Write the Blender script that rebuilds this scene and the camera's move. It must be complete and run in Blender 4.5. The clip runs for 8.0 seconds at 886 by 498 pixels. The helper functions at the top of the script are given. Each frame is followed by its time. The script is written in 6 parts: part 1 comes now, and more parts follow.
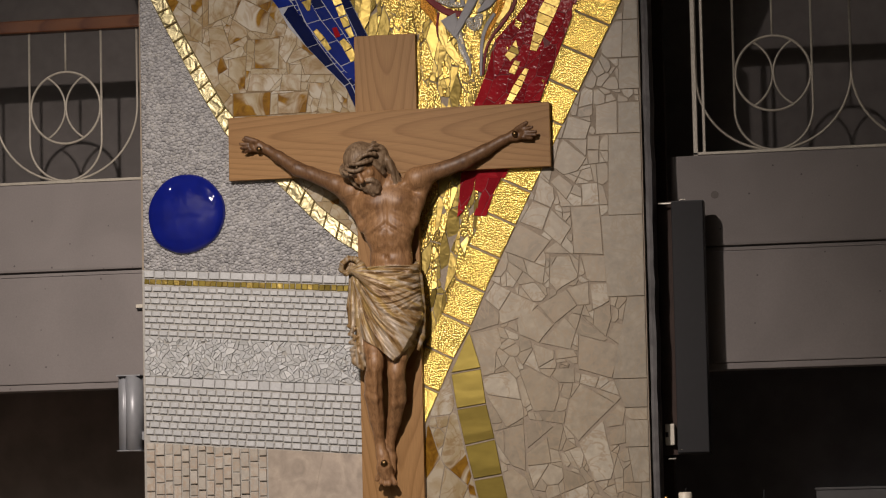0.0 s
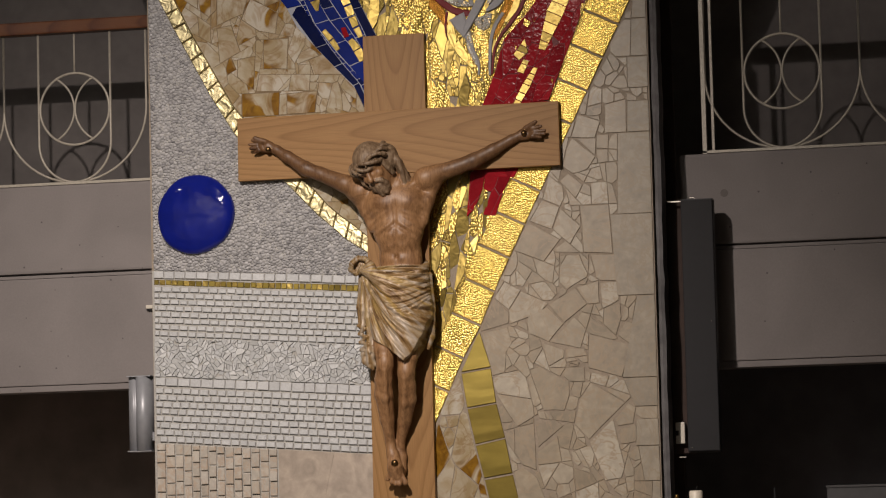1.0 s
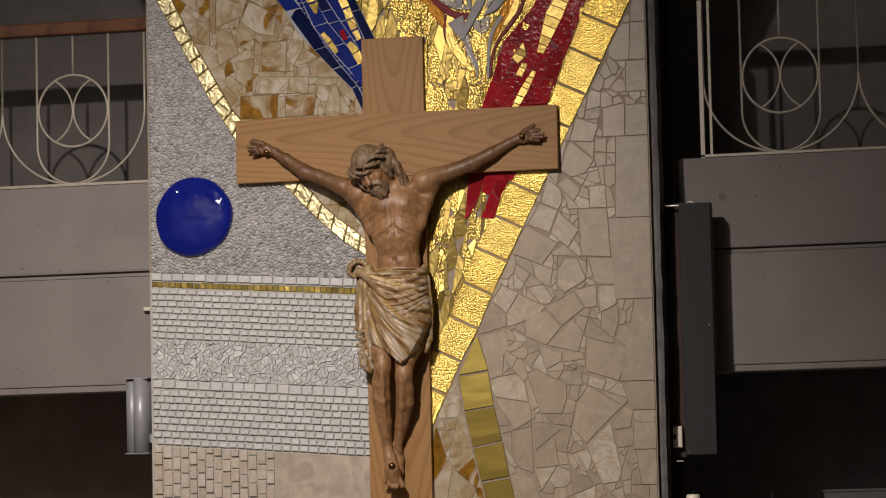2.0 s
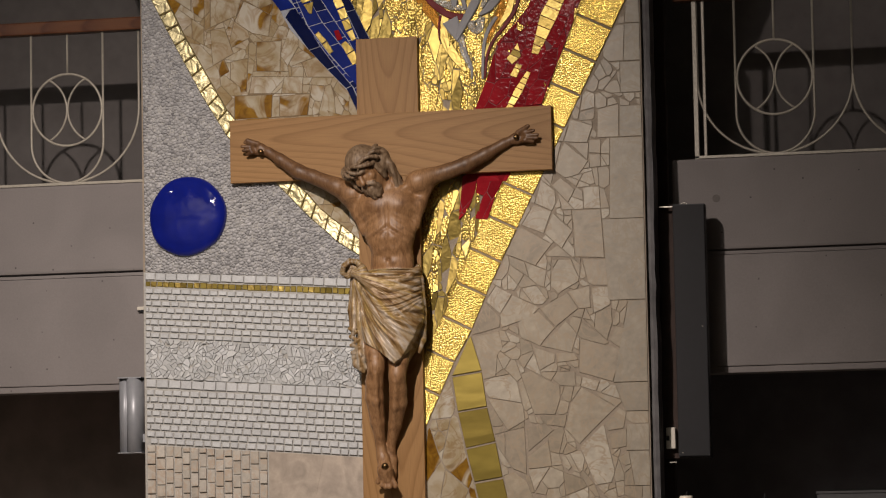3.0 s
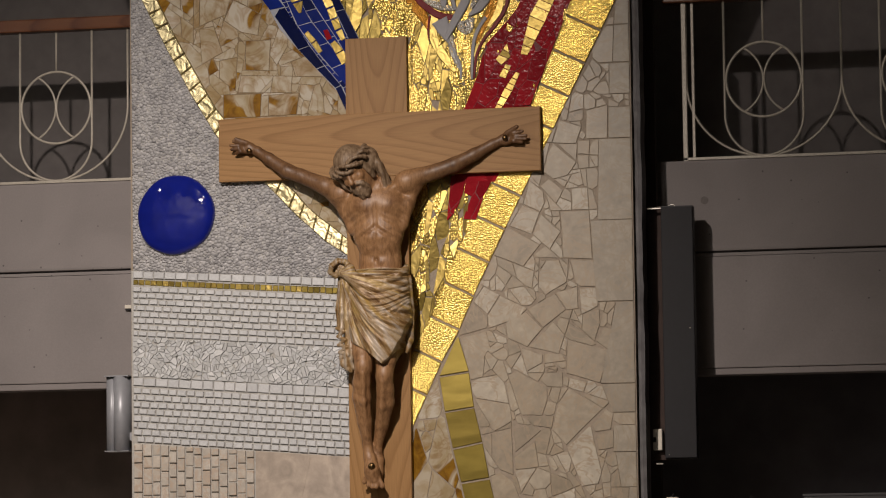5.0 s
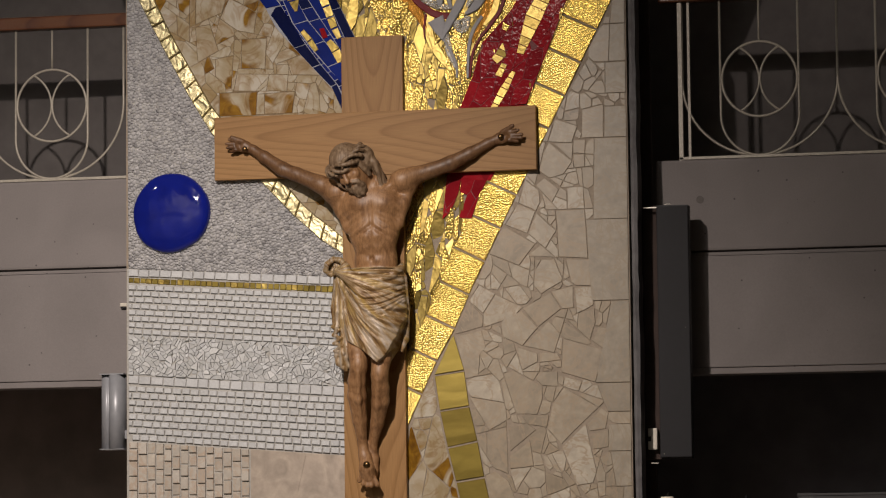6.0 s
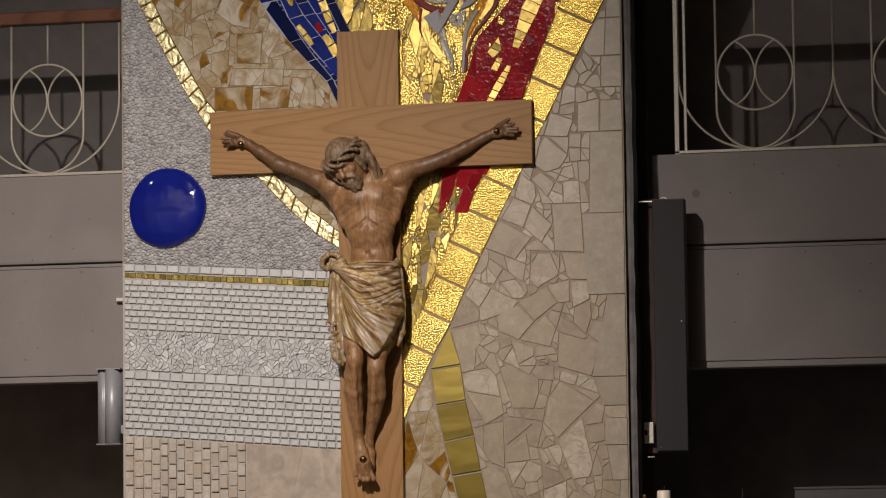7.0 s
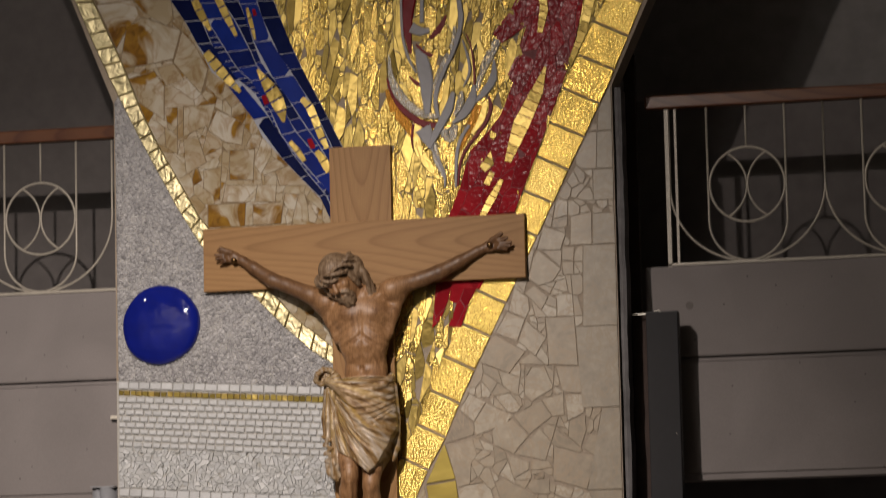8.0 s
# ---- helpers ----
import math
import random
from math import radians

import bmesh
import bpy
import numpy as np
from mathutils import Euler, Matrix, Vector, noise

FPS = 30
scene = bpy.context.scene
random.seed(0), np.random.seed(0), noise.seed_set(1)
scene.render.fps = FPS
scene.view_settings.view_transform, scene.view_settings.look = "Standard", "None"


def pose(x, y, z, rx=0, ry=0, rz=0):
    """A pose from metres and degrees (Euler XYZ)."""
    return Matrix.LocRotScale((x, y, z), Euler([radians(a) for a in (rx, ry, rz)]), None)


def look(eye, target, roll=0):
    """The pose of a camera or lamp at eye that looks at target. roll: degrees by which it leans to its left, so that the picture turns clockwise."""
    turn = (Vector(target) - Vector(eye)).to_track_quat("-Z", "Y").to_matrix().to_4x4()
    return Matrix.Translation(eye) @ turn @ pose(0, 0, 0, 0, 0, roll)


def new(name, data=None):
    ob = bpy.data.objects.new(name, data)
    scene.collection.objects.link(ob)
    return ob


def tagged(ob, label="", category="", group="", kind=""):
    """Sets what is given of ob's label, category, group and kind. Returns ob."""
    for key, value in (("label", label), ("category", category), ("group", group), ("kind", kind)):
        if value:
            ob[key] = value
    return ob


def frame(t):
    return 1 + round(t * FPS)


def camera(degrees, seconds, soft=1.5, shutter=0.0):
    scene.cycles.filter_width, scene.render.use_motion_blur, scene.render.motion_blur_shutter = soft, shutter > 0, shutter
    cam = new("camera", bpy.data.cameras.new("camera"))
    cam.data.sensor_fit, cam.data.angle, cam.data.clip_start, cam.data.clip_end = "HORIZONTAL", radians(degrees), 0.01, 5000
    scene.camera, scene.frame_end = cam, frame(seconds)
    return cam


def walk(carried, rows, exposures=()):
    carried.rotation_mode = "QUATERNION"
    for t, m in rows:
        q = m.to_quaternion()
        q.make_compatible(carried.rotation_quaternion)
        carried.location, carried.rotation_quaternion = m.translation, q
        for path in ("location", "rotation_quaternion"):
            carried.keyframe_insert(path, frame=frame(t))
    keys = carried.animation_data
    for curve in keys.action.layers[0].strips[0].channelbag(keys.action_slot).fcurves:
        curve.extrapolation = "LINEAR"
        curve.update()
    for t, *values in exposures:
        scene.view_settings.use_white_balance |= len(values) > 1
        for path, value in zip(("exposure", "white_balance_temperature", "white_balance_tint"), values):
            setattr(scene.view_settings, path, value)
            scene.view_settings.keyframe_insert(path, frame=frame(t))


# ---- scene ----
# The camera stands in the nave and turns on the spot; only the last half second tilts up.
cam = camera(15.0, 8.0, soft=1.15, shutter=0.15)
EYE = (3.224, -15.704, 1.613)
TURNS = [
    (0.0, 95.3695, 1.2248, 12.0422),
    (0.5, 95.3240, 1.3315, 12.1634),
    (1.0, 95.3644, 1.4608, 12.2279),
    (1.5, 95.4020, 1.3906, 12.2153),
    (3.0, 95.4207, 1.0889, 12.0516),
    (3.5, 95.4322, 1.0364, 11.9881),
    (4.0, 95.4161, 0.9529, 11.9206),
    (4.5, 95.4274, 0.8510, 11.8671),
    (6.0, 95.3992, 0.6282, 11.7264),
    (6.5, 95.3692, 0.6343, 11.6940),
    (7.0, 95.3004, 0.7452, 11.6691),
    (7.5, 95.2506, 0.8585, 11.6312),
    (7.6, 95.2945, 0.8680, 11.6308),
    (7.7, 95.4504, 0.9018, 11.6294),
    (7.8, 95.8502, 0.9883, 11.6263),
    (7.9, 96.4739, 1.1233, 11.6226),
    (8.0, 97.2496, 1.2913, 11.6201),
]
walk(cam, [(t, pose(*EYE, rx, ry, rz)) for t, rx, ry, rz in TURNS])

# ---- light: one church spotlight on the crucifix, dim ceiling lamps over the nave ----
world = bpy.data.worlds.new("world")
scene.world = world
world.use_nodes = True
world.node_tree.nodes["Background"].inputs["Color"].default_value = (0.03, 0.027, 0.025, 1)
world.node_tree.nodes["Background"].inputs["Strength"].default_value = 1.0
scene.view_settings.exposure = 0.0


def spot(name, at, target, watts, cone, blend, radius, colour):
    data = bpy.data.lights.new(name, "SPOT")
    data.energy, data.spot_size, data.spot_blend, data.shadow_soft_size, data.color = watts, radians(cone), blend, radius, colour
    ob = new(name, data)
    ob.matrix_world = look(at, target)
    return ob


spot("key_spot", (-0.54, -6.01, 5.74), (-1.50, 0, 0.86), 1600, 68.2, 1.0, 0.05, (1.0, 0.865, 0.775))
# wide weak cone added at the key's place to brighten the upper right
spot("wide_spot", (-0.50, -6.03, 5.74), (0.30, 0, 3.79), 296, 115.6, 1.0, 0.05, (1.0, 0.865, 0.775))
for lx, ly in ((-0.9, -11.0), (-5.2, -6.5)):
    data = bpy.data.lights.new("nave_lamp", "AREA")
    data.shape, data.size, data.energy, data.color = "DISK", 0.4, 33, (1.0, 0.92, 0.84)
    lamp = new("nave_lamp", data)
    lamp.matrix_world = look((lx, ly, 6.6), (0, -2.0, 2.5))
# unseen fill lamps, added to light the far end wall, which the gold mirrors
for lx in (-5.0, -1.0):
    data = bpy.data.lights.new("end_wall_fill", "AREA")
    data.shape, data.size, data.energy, data.color = "DISK", 0.6, 240, (1.0, 0.92, 0.84)
    lamp = new("end_wall_fill", data)
    lamp.matrix_world = look((lx, -17.6, 7.0), (lx, -20.0, 5.2))


# ---- materials ----
def material(name, rough=0.6, metal=0.0):
    m = bpy.data.materials.new(name)
    m.use_nodes = True
    nt = m.node_tree
    bsdf = nt.nodes["Principled BSDF"]
    bsdf.inputs["Roughness"].default_value = rough
    bsdf.inputs["Metallic"].default_value = metal
    return m, nt, bsdf


def node(nt, kind, **values):
    n = nt.nodes.new(kind)
    for k, v in values.items():
        if k in n.inputs:
            n.inputs[k].default_value = v
        else:
            setattr(n, k, v)
    return n


def coords(nt, scale=(1, 1, 1), rotation=(0, 0, 0), world_space=False):
    """Object coordinates (or the place's own, for pieces that share a slab of stone)."""
    if world_space:
        out = node(nt, "ShaderNodeNewGeometry").outputs["Position"]
    else:
        out = node(nt, "ShaderNodeTexCoord").outputs["Object"]
    mp = node(nt, "ShaderNodeMapping", Scale=scale, Rotation=rotation)
    nt.links.new(out, mp.inputs["Vector"])
    return mp.outputs["Vector"]


def noise_fac(nt, vec, scale, detail=4.0, distortion=0.0, roughness=0.5):
    n = node(nt, "ShaderNodeTexNoise", Scale=scale, Detail=detail, Distortion=distortion, Roughness=roughness)
    nt.links.new(vec, n.inputs["Vector"])
    return n.outputs["Fac"]


def axes_of(nt):
    """The place's own x, y and z, one socket each."""
    axes = node(nt, "ShaderNodeSeparateXYZ")
    nt.links.new(node(nt, "ShaderNodeNewGeometry").outputs["Position"], axes.inputs[0])
    return axes.outputs


def maths(nt, how, *values):
    n = node(nt, "ShaderNodeMath", operation=how)
    for k, v in enumerate(values):
        if isinstance(v, (int, float)):
            n.inputs[k].default_value = v
        else:
            nt.links.new(v, n.inputs[k])
    return n.outputs[0]


def ramp(nt, fac, stops):
    r = node(nt, "ShaderNodeValToRGB")
    while len(r.color_ramp.elements) < len(stops):
        r.color_ramp.elements.new(0.5)
    for e, (p, c) in zip(r.color_ramp.elements, stops):
        e.position, e.color = p, (*c, 1)
    nt.links.new(fac, r.inputs["Fac"])
    return r.outputs["Color"]


def mix(nt, a, b, fac, how="MIX"):
    n = node(nt, "ShaderNodeMix", data_type="RGBA", blend_type=how)
    for sock, val in ((n.inputs[6], a), (n.inputs[7], b), (n.inputs[0], fac)):
        if isinstance(val, (int, float)):
            sock.default_value = val
        elif isinstance(val, tuple):
            sock.default_value = (*val, 1)
        else:
            nt.links.new(val, sock)
    return n.outputs[2]


def bump(nt, bsdf, height, strength=0.3, distance=0.01, before=None):
    b = node(nt, "ShaderNodeBump", Strength=strength, Distance=distance)
    nt.links.new(height, b.inputs["Height"])
    if before is not None:
        nt.links.new(before, b.inputs["Normal"])
    nt.links.new(b.outputs["Normal"], bsdf.inputs["Normal"])
    return b.outputs["Normal"]


def piece_random(nt, stuff=False):
    if stuff:
        return node(nt, "ShaderNodeNewGeometry").outputs["Random Per Island"]
    return node(nt, "ShaderNodeObjectInfo").outputs["Random"]


def stone(name, colours, rough=0.55, grain=60.0, vein=None, vary=0.25, stuff=False, relief=0.25):
    """A cut stone: each piece takes its own tone out of colours, with cloudy veins and fine grain."""
    m, nt, bsdf = material(name, rough)
    w = coords(nt, world_space=True)
    tone = ramp(nt, piece_random(nt, stuff), [(i / max(1, len(colours) - 1), c) for i, c in enumerate(colours)])
    cloud = ramp(nt, noise_fac(nt, w, 9.0, 5, 1.2), [(0.3, (1 - vary,) * 3), (0.7, (1.0,) * 3)])
    col = mix(nt, tone, cloud, 1.0, "MULTIPLY")
    fine = noise_fac(nt, w, grain, 3)
    col = mix(nt, col, ramp(nt, fine, [(0.3, (0.86,) * 3), (0.65, (1.0,) * 3)]), 1.0, "MULTIPLY")
    if vein:
        v = ramp(nt, noise_fac(nt, w, 5.0, 6, 2.5, 0.6), [(0.46, (0, 0, 0)), (0.5, (1, 1, 1)), (0.54, (0, 0, 0))])
        col = mix(nt, col, vein, v)
    nt.links.new(col, bsdf.inputs["Base Color"])
    bump(nt, bsdf, fine, relief, 0.004)
    return m


def gold(name, colours, rough, scale, strength, stretch=(1, 1, 1), stuff=False, depth=0.6, beads=False, metal=0.85):
    """Gold leaf under glass: hammered or beaded relief, tone and polish that differ from piece to piece."""
    m, nt, bsdf = material(name, rough, metal)
    w = coords(nt, stretch, world_space=True)
    r = piece_random(nt, stuff)
    tone = ramp(nt, r, [(i / max(1, len(colours) - 1), c) for i, c in enumerate(colours)])
    cloud = ramp(nt, noise_fac(nt, w, 14.0, 4), [(0.3, (0.78,) * 3), (0.7, (1.0,) * 3)])
    col = mix(nt, tone, cloud, 1.0, "MULTIPLY")
    if beads:
        x, y, z = axes_of(nt)
        flat = node(nt, "ShaderNodeCombineXYZ")
        nt.links.new(maths(nt, "MULTIPLY", x, stretch[0]), flat.inputs[0])
        nt.links.new(maths(nt, "MULTIPLY", z, stretch[2]), flat.inputs[1])
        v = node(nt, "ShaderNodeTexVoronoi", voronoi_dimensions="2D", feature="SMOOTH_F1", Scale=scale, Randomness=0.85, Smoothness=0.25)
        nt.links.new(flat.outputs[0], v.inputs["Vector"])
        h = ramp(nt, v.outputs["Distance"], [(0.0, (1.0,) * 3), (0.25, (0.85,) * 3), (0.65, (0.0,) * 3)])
        # shade in the hollows between the beads is put into the colour
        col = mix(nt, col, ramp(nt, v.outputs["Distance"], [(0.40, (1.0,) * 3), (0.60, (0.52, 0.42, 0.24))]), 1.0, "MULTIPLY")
    else:
        h = noise_fac(nt, w, scale, 1.0, 0.9)
    nt.links.new(col, bsdf.inputs["Base Color"])
    bump(nt, bsdf, h, strength, depth / scale)
    return m


def plain(name, colour, rough, metal=0.0, vary=0.12, scale=25.0, relief=0.1):
    m, nt, bsdf = material(name, rough, metal)
    w = coords(nt, world_space=True)
    n = noise_fac(nt, w, scale, 5)
    lo = tuple(c * (1 - vary) for c in colour)
    hi = tuple(min(1, c * (1 + vary)) for c in colour)
    big = ramp(nt, noise_fac(nt, w, scale * 0.12, 4, 0.8), [(0.3, (1 - vary,) * 3), (0.7, (1.0,) * 3)])
    nt.links.new(mix(nt, ramp(nt, n, [(0.3, lo), (0.7, hi)]), big, 1.0, "MULTIPLY"), bsdf.inputs["Base Color"])
    bump(nt, bsdf, n, relief, 0.003)
    return m


def wood(name, dark, light, rough, along, ring=24.0):
    """Planed softwood: stretched growth rings that rise into arches, and pores along the grain."""
    m, nt, bsdf = material(name, rough)
    squash = {"x": (0.16, 1, 1), "z": (1, 1, 0.16)}[along]
    v = coords(nt, squash)
    warp = node(nt, "ShaderNodeTexNoise", Scale=3.2, Detail=1.5, Roughness=0.4)
    nt.links.new(v, warp.inputs["Vector"])
    mul = node(nt, "ShaderNodeMath", operation="MULTIPLY")
    mul.inputs[1].default_value = ring * 0.45
    nt.links.new(warp.outputs["Fac"], mul.inputs[0])
    axes = node(nt, "ShaderNodeSeparateXYZ")
    nt.links.new(coords(nt), axes.inputs[0])
    long_, wide_ = (axes.outputs[0], axes.outputs[2]) if along == "x" else (axes.outputs[2], axes.outputs[0])

    def sum_of(kind, a, b):
        n = node(nt, "ShaderNodeMath", operation=kind)
        for k, v_ in enumerate((a, b)):
            if isinstance(v_, float):
                n.inputs[k].default_value = v_
            else:
                nt.links.new(v_, n.inputs[k])
        return n.outputs[0]
    off = sum_of("ADD", wide_, -0.025)
    arch = sum_of("SUBTRACT", sum_of("MULTIPLY", sum_of("MULTIPLY", off, off), 120.0), sum_of("MULTIPLY", long_, 4.2))
    total = sum_of("ADD", mul.outputs[0], arch)
    frac = node(nt, "ShaderNodeMath", operation="FRACT")
    nt.links.new(total, frac.inputs[0])
    rings = ramp(nt, frac.outputs[0], [(0.0, dark), (0.10, light), (0.55, light), (0.85, tuple((a + b) / 2 for a, b in zip(dark, light))), (1.0, dark)])
    fibre_vec = coords(nt, {"x": (2, 60, 60), "z": (60, 60, 2)}[along])
    fibre = noise_fac(nt, fibre_vec, 6.0, 3)
    col = mix(nt, rings, ramp(nt, fibre, [(0.3, (0.84,) * 3), (0.7, (1.0,) * 3)]), 1.0, "MULTIPLY")
    tone = ramp(nt, noise_fac(nt, v, 2.0, 2), [(0.3, (0.88, 0.86, 0.84)), (0.7, (1, 1, 1))])
    nt.links.new(mix(nt, col, tone, 1.0, "MULTIPLY"), bsdf.inputs["Base Color"])
    bsdf.inputs["Specular IOR Level"].default_value = 0.22
    bump(nt, bsdf, fibre, 0.12, 0.002)
    return m


def concrete(name, colour):
    m, nt, bsdf = material(name, 0.85)
    w = coords(nt, world_space=True)
    cloud = ramp(nt, noise_fac(nt, w, 2.2, 6, 0.7), [(0.3, tuple(c * 0.84 for c in colour)), (0.7, colour)])
    fine = noise_fac(nt, w, 120.0, 3)
    col = mix(nt, cloud, ramp(nt, fine, [(0.3, (0.93,) * 3), (0.7, (1.0,) * 3)]), 1.0, "MULTIPLY")
    holes = node(nt, "ShaderNodeTexVoronoi", Scale=13.0, Randomness=1.0)
    nt.links.new(w, holes.inputs["Vector"])
    pit = ramp(nt, holes.outputs["Distance"], [(0.05, (0.45,) * 3), (0.075, (1.0,) * 3)])
    nt.links.new(mix(nt, col, pit, 1.0, "MULTIPLY"), bsdf.inputs["Base Color"])
    bump(nt, bsdf, fine, 0.15, 0.002)
    return m


GOLDS = [(0.20, 0.145, 0.032), (0.33, 0.245, 0.065), (0.46, 0.35, 0.105), (0.25, 0.18, 0.045), (0.39, 0.29, 0.08)]
M_MORTAR = plain("mortar", (0.30, 0.25, 0.195), 0.9, 0, 0.12, 80, 0.3)
M_BED = plain("light_mortar", (0.40, 0.39, 0.365), 0.9, 0, 0.12, 80, 0.3)
M_WHITE = stone("white_marble_tile", [(0.482, 0.496, 0.506), (0.568, 0.583, 0.595), (0.516, 0.531, 0.541)], 0.5, 90, None, 0.1)
M_WHITE_JOINED = stone("white_marble_tile_joined", [(0.482, 0.496, 0.506), (0.568, 0.583, 0.595)], 0.5, 90, None, 0.1, True)
M_SHARD = stone("white_marble_shard", [(0.447, 0.457, 0.456), (0.533, 0.544, 0.546), (0.49, 0.5, 0.501)], 0.5, 90, None, 0.1)
M_PEBBLE = stone("white_pebble", [(0.27, 0.268, 0.277), (0.52, 0.516, 0.525), (0.39, 0.387, 0.397), (0.46, 0.456, 0.466)], 0.7, 120, None, 0.1, True)
M_BRICK = stone("beige_travertine", [(0.43, 0.385, 0.325), (0.54, 0.50, 0.44), (0.48, 0.44, 0.38), (0.51, 0.455, 0.385)], 0.6, 70, (0.40, 0.315, 0.24), 0.25)
M_PINK = stone("pink_limestone", [(0.43, 0.365, 0.295), (0.47, 0.395, 0.325)], 0.6, 40, None, 0.34)
M_PAVING = stone("cream_marble", [(0.235, 0.183, 0.122), (0.40, 0.341, 0.256), (0.29, 0.237, 0.165), (0.385, 0.325, 0.24), (0.49, 0.44, 0.355), (0.35, 0.292, 0.21), (0.42, 0.365, 0.28)], 0.42, 50, (0.30, 0.235, 0.16), 0.28, False, 0.1)
M_BLOCK = stone("grey_beige_marble", [(0.30, 0.255, 0.192), (0.36, 0.315, 0.245), (0.325, 0.28, 0.213)], 0.45, 50, (0.27, 0.22, 0.155), 0.26, False, 0.1)
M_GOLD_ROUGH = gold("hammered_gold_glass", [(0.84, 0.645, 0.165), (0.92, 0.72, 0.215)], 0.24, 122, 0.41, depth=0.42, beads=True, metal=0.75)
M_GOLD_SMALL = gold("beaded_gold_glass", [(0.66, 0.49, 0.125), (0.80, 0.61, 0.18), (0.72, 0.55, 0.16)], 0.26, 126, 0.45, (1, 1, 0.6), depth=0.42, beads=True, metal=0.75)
M_GOLD_LEAF = gold("smooth_gold_glass", GOLDS, 0.40, 24, 0.12, metal=0.8)
M_GOLD_DARK = gold("old_gold_glass", [(0.25, 0.19, 0.042), (0.36, 0.28, 0.07), (0.29, 0.215, 0.05)], 0.34, 5, 0.03, (0.6, 1, 1.5))
M_GOLD_WAVE = gold("pale_gold_relief", [(0.62, 0.55, 0.32), (0.70, 0.62, 0.38)], 0.5, 22, 0.42, metal=1.0)
M_ORANGE = gold("amber_gold_glass", [(0.80, 0.38, 0.05), (0.90, 0.5, 0.09)], 0.3, 120, 0.5, beads=True, metal=0.6)
M_SILVER = gold("silver_glass", [(0.60, 0.59, 0.56), (0.70, 0.69, 0.66)], 0.3, 100, 0.5, beads=True, metal=0.6)
M_STEEL = plain("grey_enamel", (0.30, 0.30, 0.32), 0.6, 0.0, 0.06, 30, 0.05)


def glass(name, colours, rough, scale, strength, gloss=0.45):
    m, nt, bsdf = material(name, rough)
    w = coords(nt, world_space=True)
    tone = ramp(nt, piece_random(nt), [(i / max(1, len(colours) - 1), c) for i, c in enumerate(colours)])
    cloud = ramp(nt, noise_fac(nt, w, 12.0, 4), [(0.3, (0.75,) * 3), (0.7, (1.0,) * 3)])
    nt.links.new(mix(nt, tone, cloud, 1.0, "MULTIPLY"), bsdf.inputs["Base Color"])
    bsdf.inputs["Specular IOR Level"].default_value = gloss
    bump(nt, bsdf, noise_fac(nt, w, scale, 1.0, 0.4), strength, 0.42 / scale)
    return m


M_BLUE = glass("cobalt_smalti", [(0.004, 0.008, 0.055), (0.010, 0.024, 0.20), (0.006, 0.013, 0.11)], 0.16, 40, 0.08, 0.07)
M_NAVY = glass("navy_smalti", [(0.004, 0.007, 0.045), (0.006, 0.012, 0.075)], 0.16, 40, 0.08, 0.07)
M_COBALT = glass("bright_cobalt_smalti", [(0.009, 0.020, 0.165), (0.012, 0.030, 0.22)], 0.16, 40, 0.08, 0.07)
M_RED = glass("red_smalti", [(0.26, 0.009, 0.016), (0.36, 0.015, 0.024), (0.21, 0.008, 0.014)], 0.14, 46, 0.2, 0.022)
M_DISC = glass("blue_fused_glass", [(0.007, 0.014, 0.20), (0.007, 0.014, 0.20)], 0.05, 11, 0.10)
M_REDLINE = glass("dark_red_enamel", [(0.16, 0.006, 0.012), (0.20, 0.008, 0.014)], 0.35, 20, 0.1, 0.08)


def onyx_material(name="honey_onyx", start=0.61):
    m, nt, bsdf = material(name, 0.3)
    w = coords(nt, world_space=True)
    r = piece_random(nt)
    shift = node(nt, "ShaderNodeVectorMath", operation="MULTIPLY_ADD")
    nt.links.new(r, shift.inputs[0])
    shift.inputs[1].default_value = (9, 7, 5)
    nt.links.new(w, shift.inputs[2])
    v = shift.outputs[0]
    tone = ramp(nt, r, [(0, (0.34, 0.285, 0.195)), (0.25, (0.43, 0.39, 0.315)), (0.5, (0.38, 0.33, 0.24)), (0.75, (0.47, 0.435, 0.37)), (1, (0.32, 0.25, 0.15))])
    amber = ramp(nt, noise_fac(nt, v, 5.0, 3, 1.0, 0.45), [(0.0, (0, 0, 0)), (start, (0, 0, 0)), (start + 0.06, (1, 1, 1))])
    deep = ramp(nt, noise_fac(nt, v, 14.0, 5, 1.5), [(0.35, (0.27, 0.145, 0.014)), (0.7, (0.11, 0.046, 0.004))])
    col = mix(nt, tone, deep, amber)
    line = ramp(nt, noise_fac(nt, v, 5.0, 4, 1.5, 0.5), [(0.46, (0, 0, 0)), (0.5, (0.45, 0.45, 0.45)), (0.54, (0, 0, 0))])
    col = mix(nt, col, (0.22, 0.115, 0.025), line)
    haze = ramp(nt, noise_fac(nt, v, 7.0, 5, 0.8, 0.6), [(0.40, (0.76, 0.68, 0.53)), (0.56, (1.0,) * 3)])
    col = mix(nt, col, haze, 1.0, "MULTIPLY")
    bsdf.inputs["Specular IOR Level"].default_value = 0.12
    nt.links.new(col, bsdf.inputs["Base Color"])
    bump(nt, bsdf, noise_fac(nt, w, 60, 3), 0.06, 0.003)
    return m


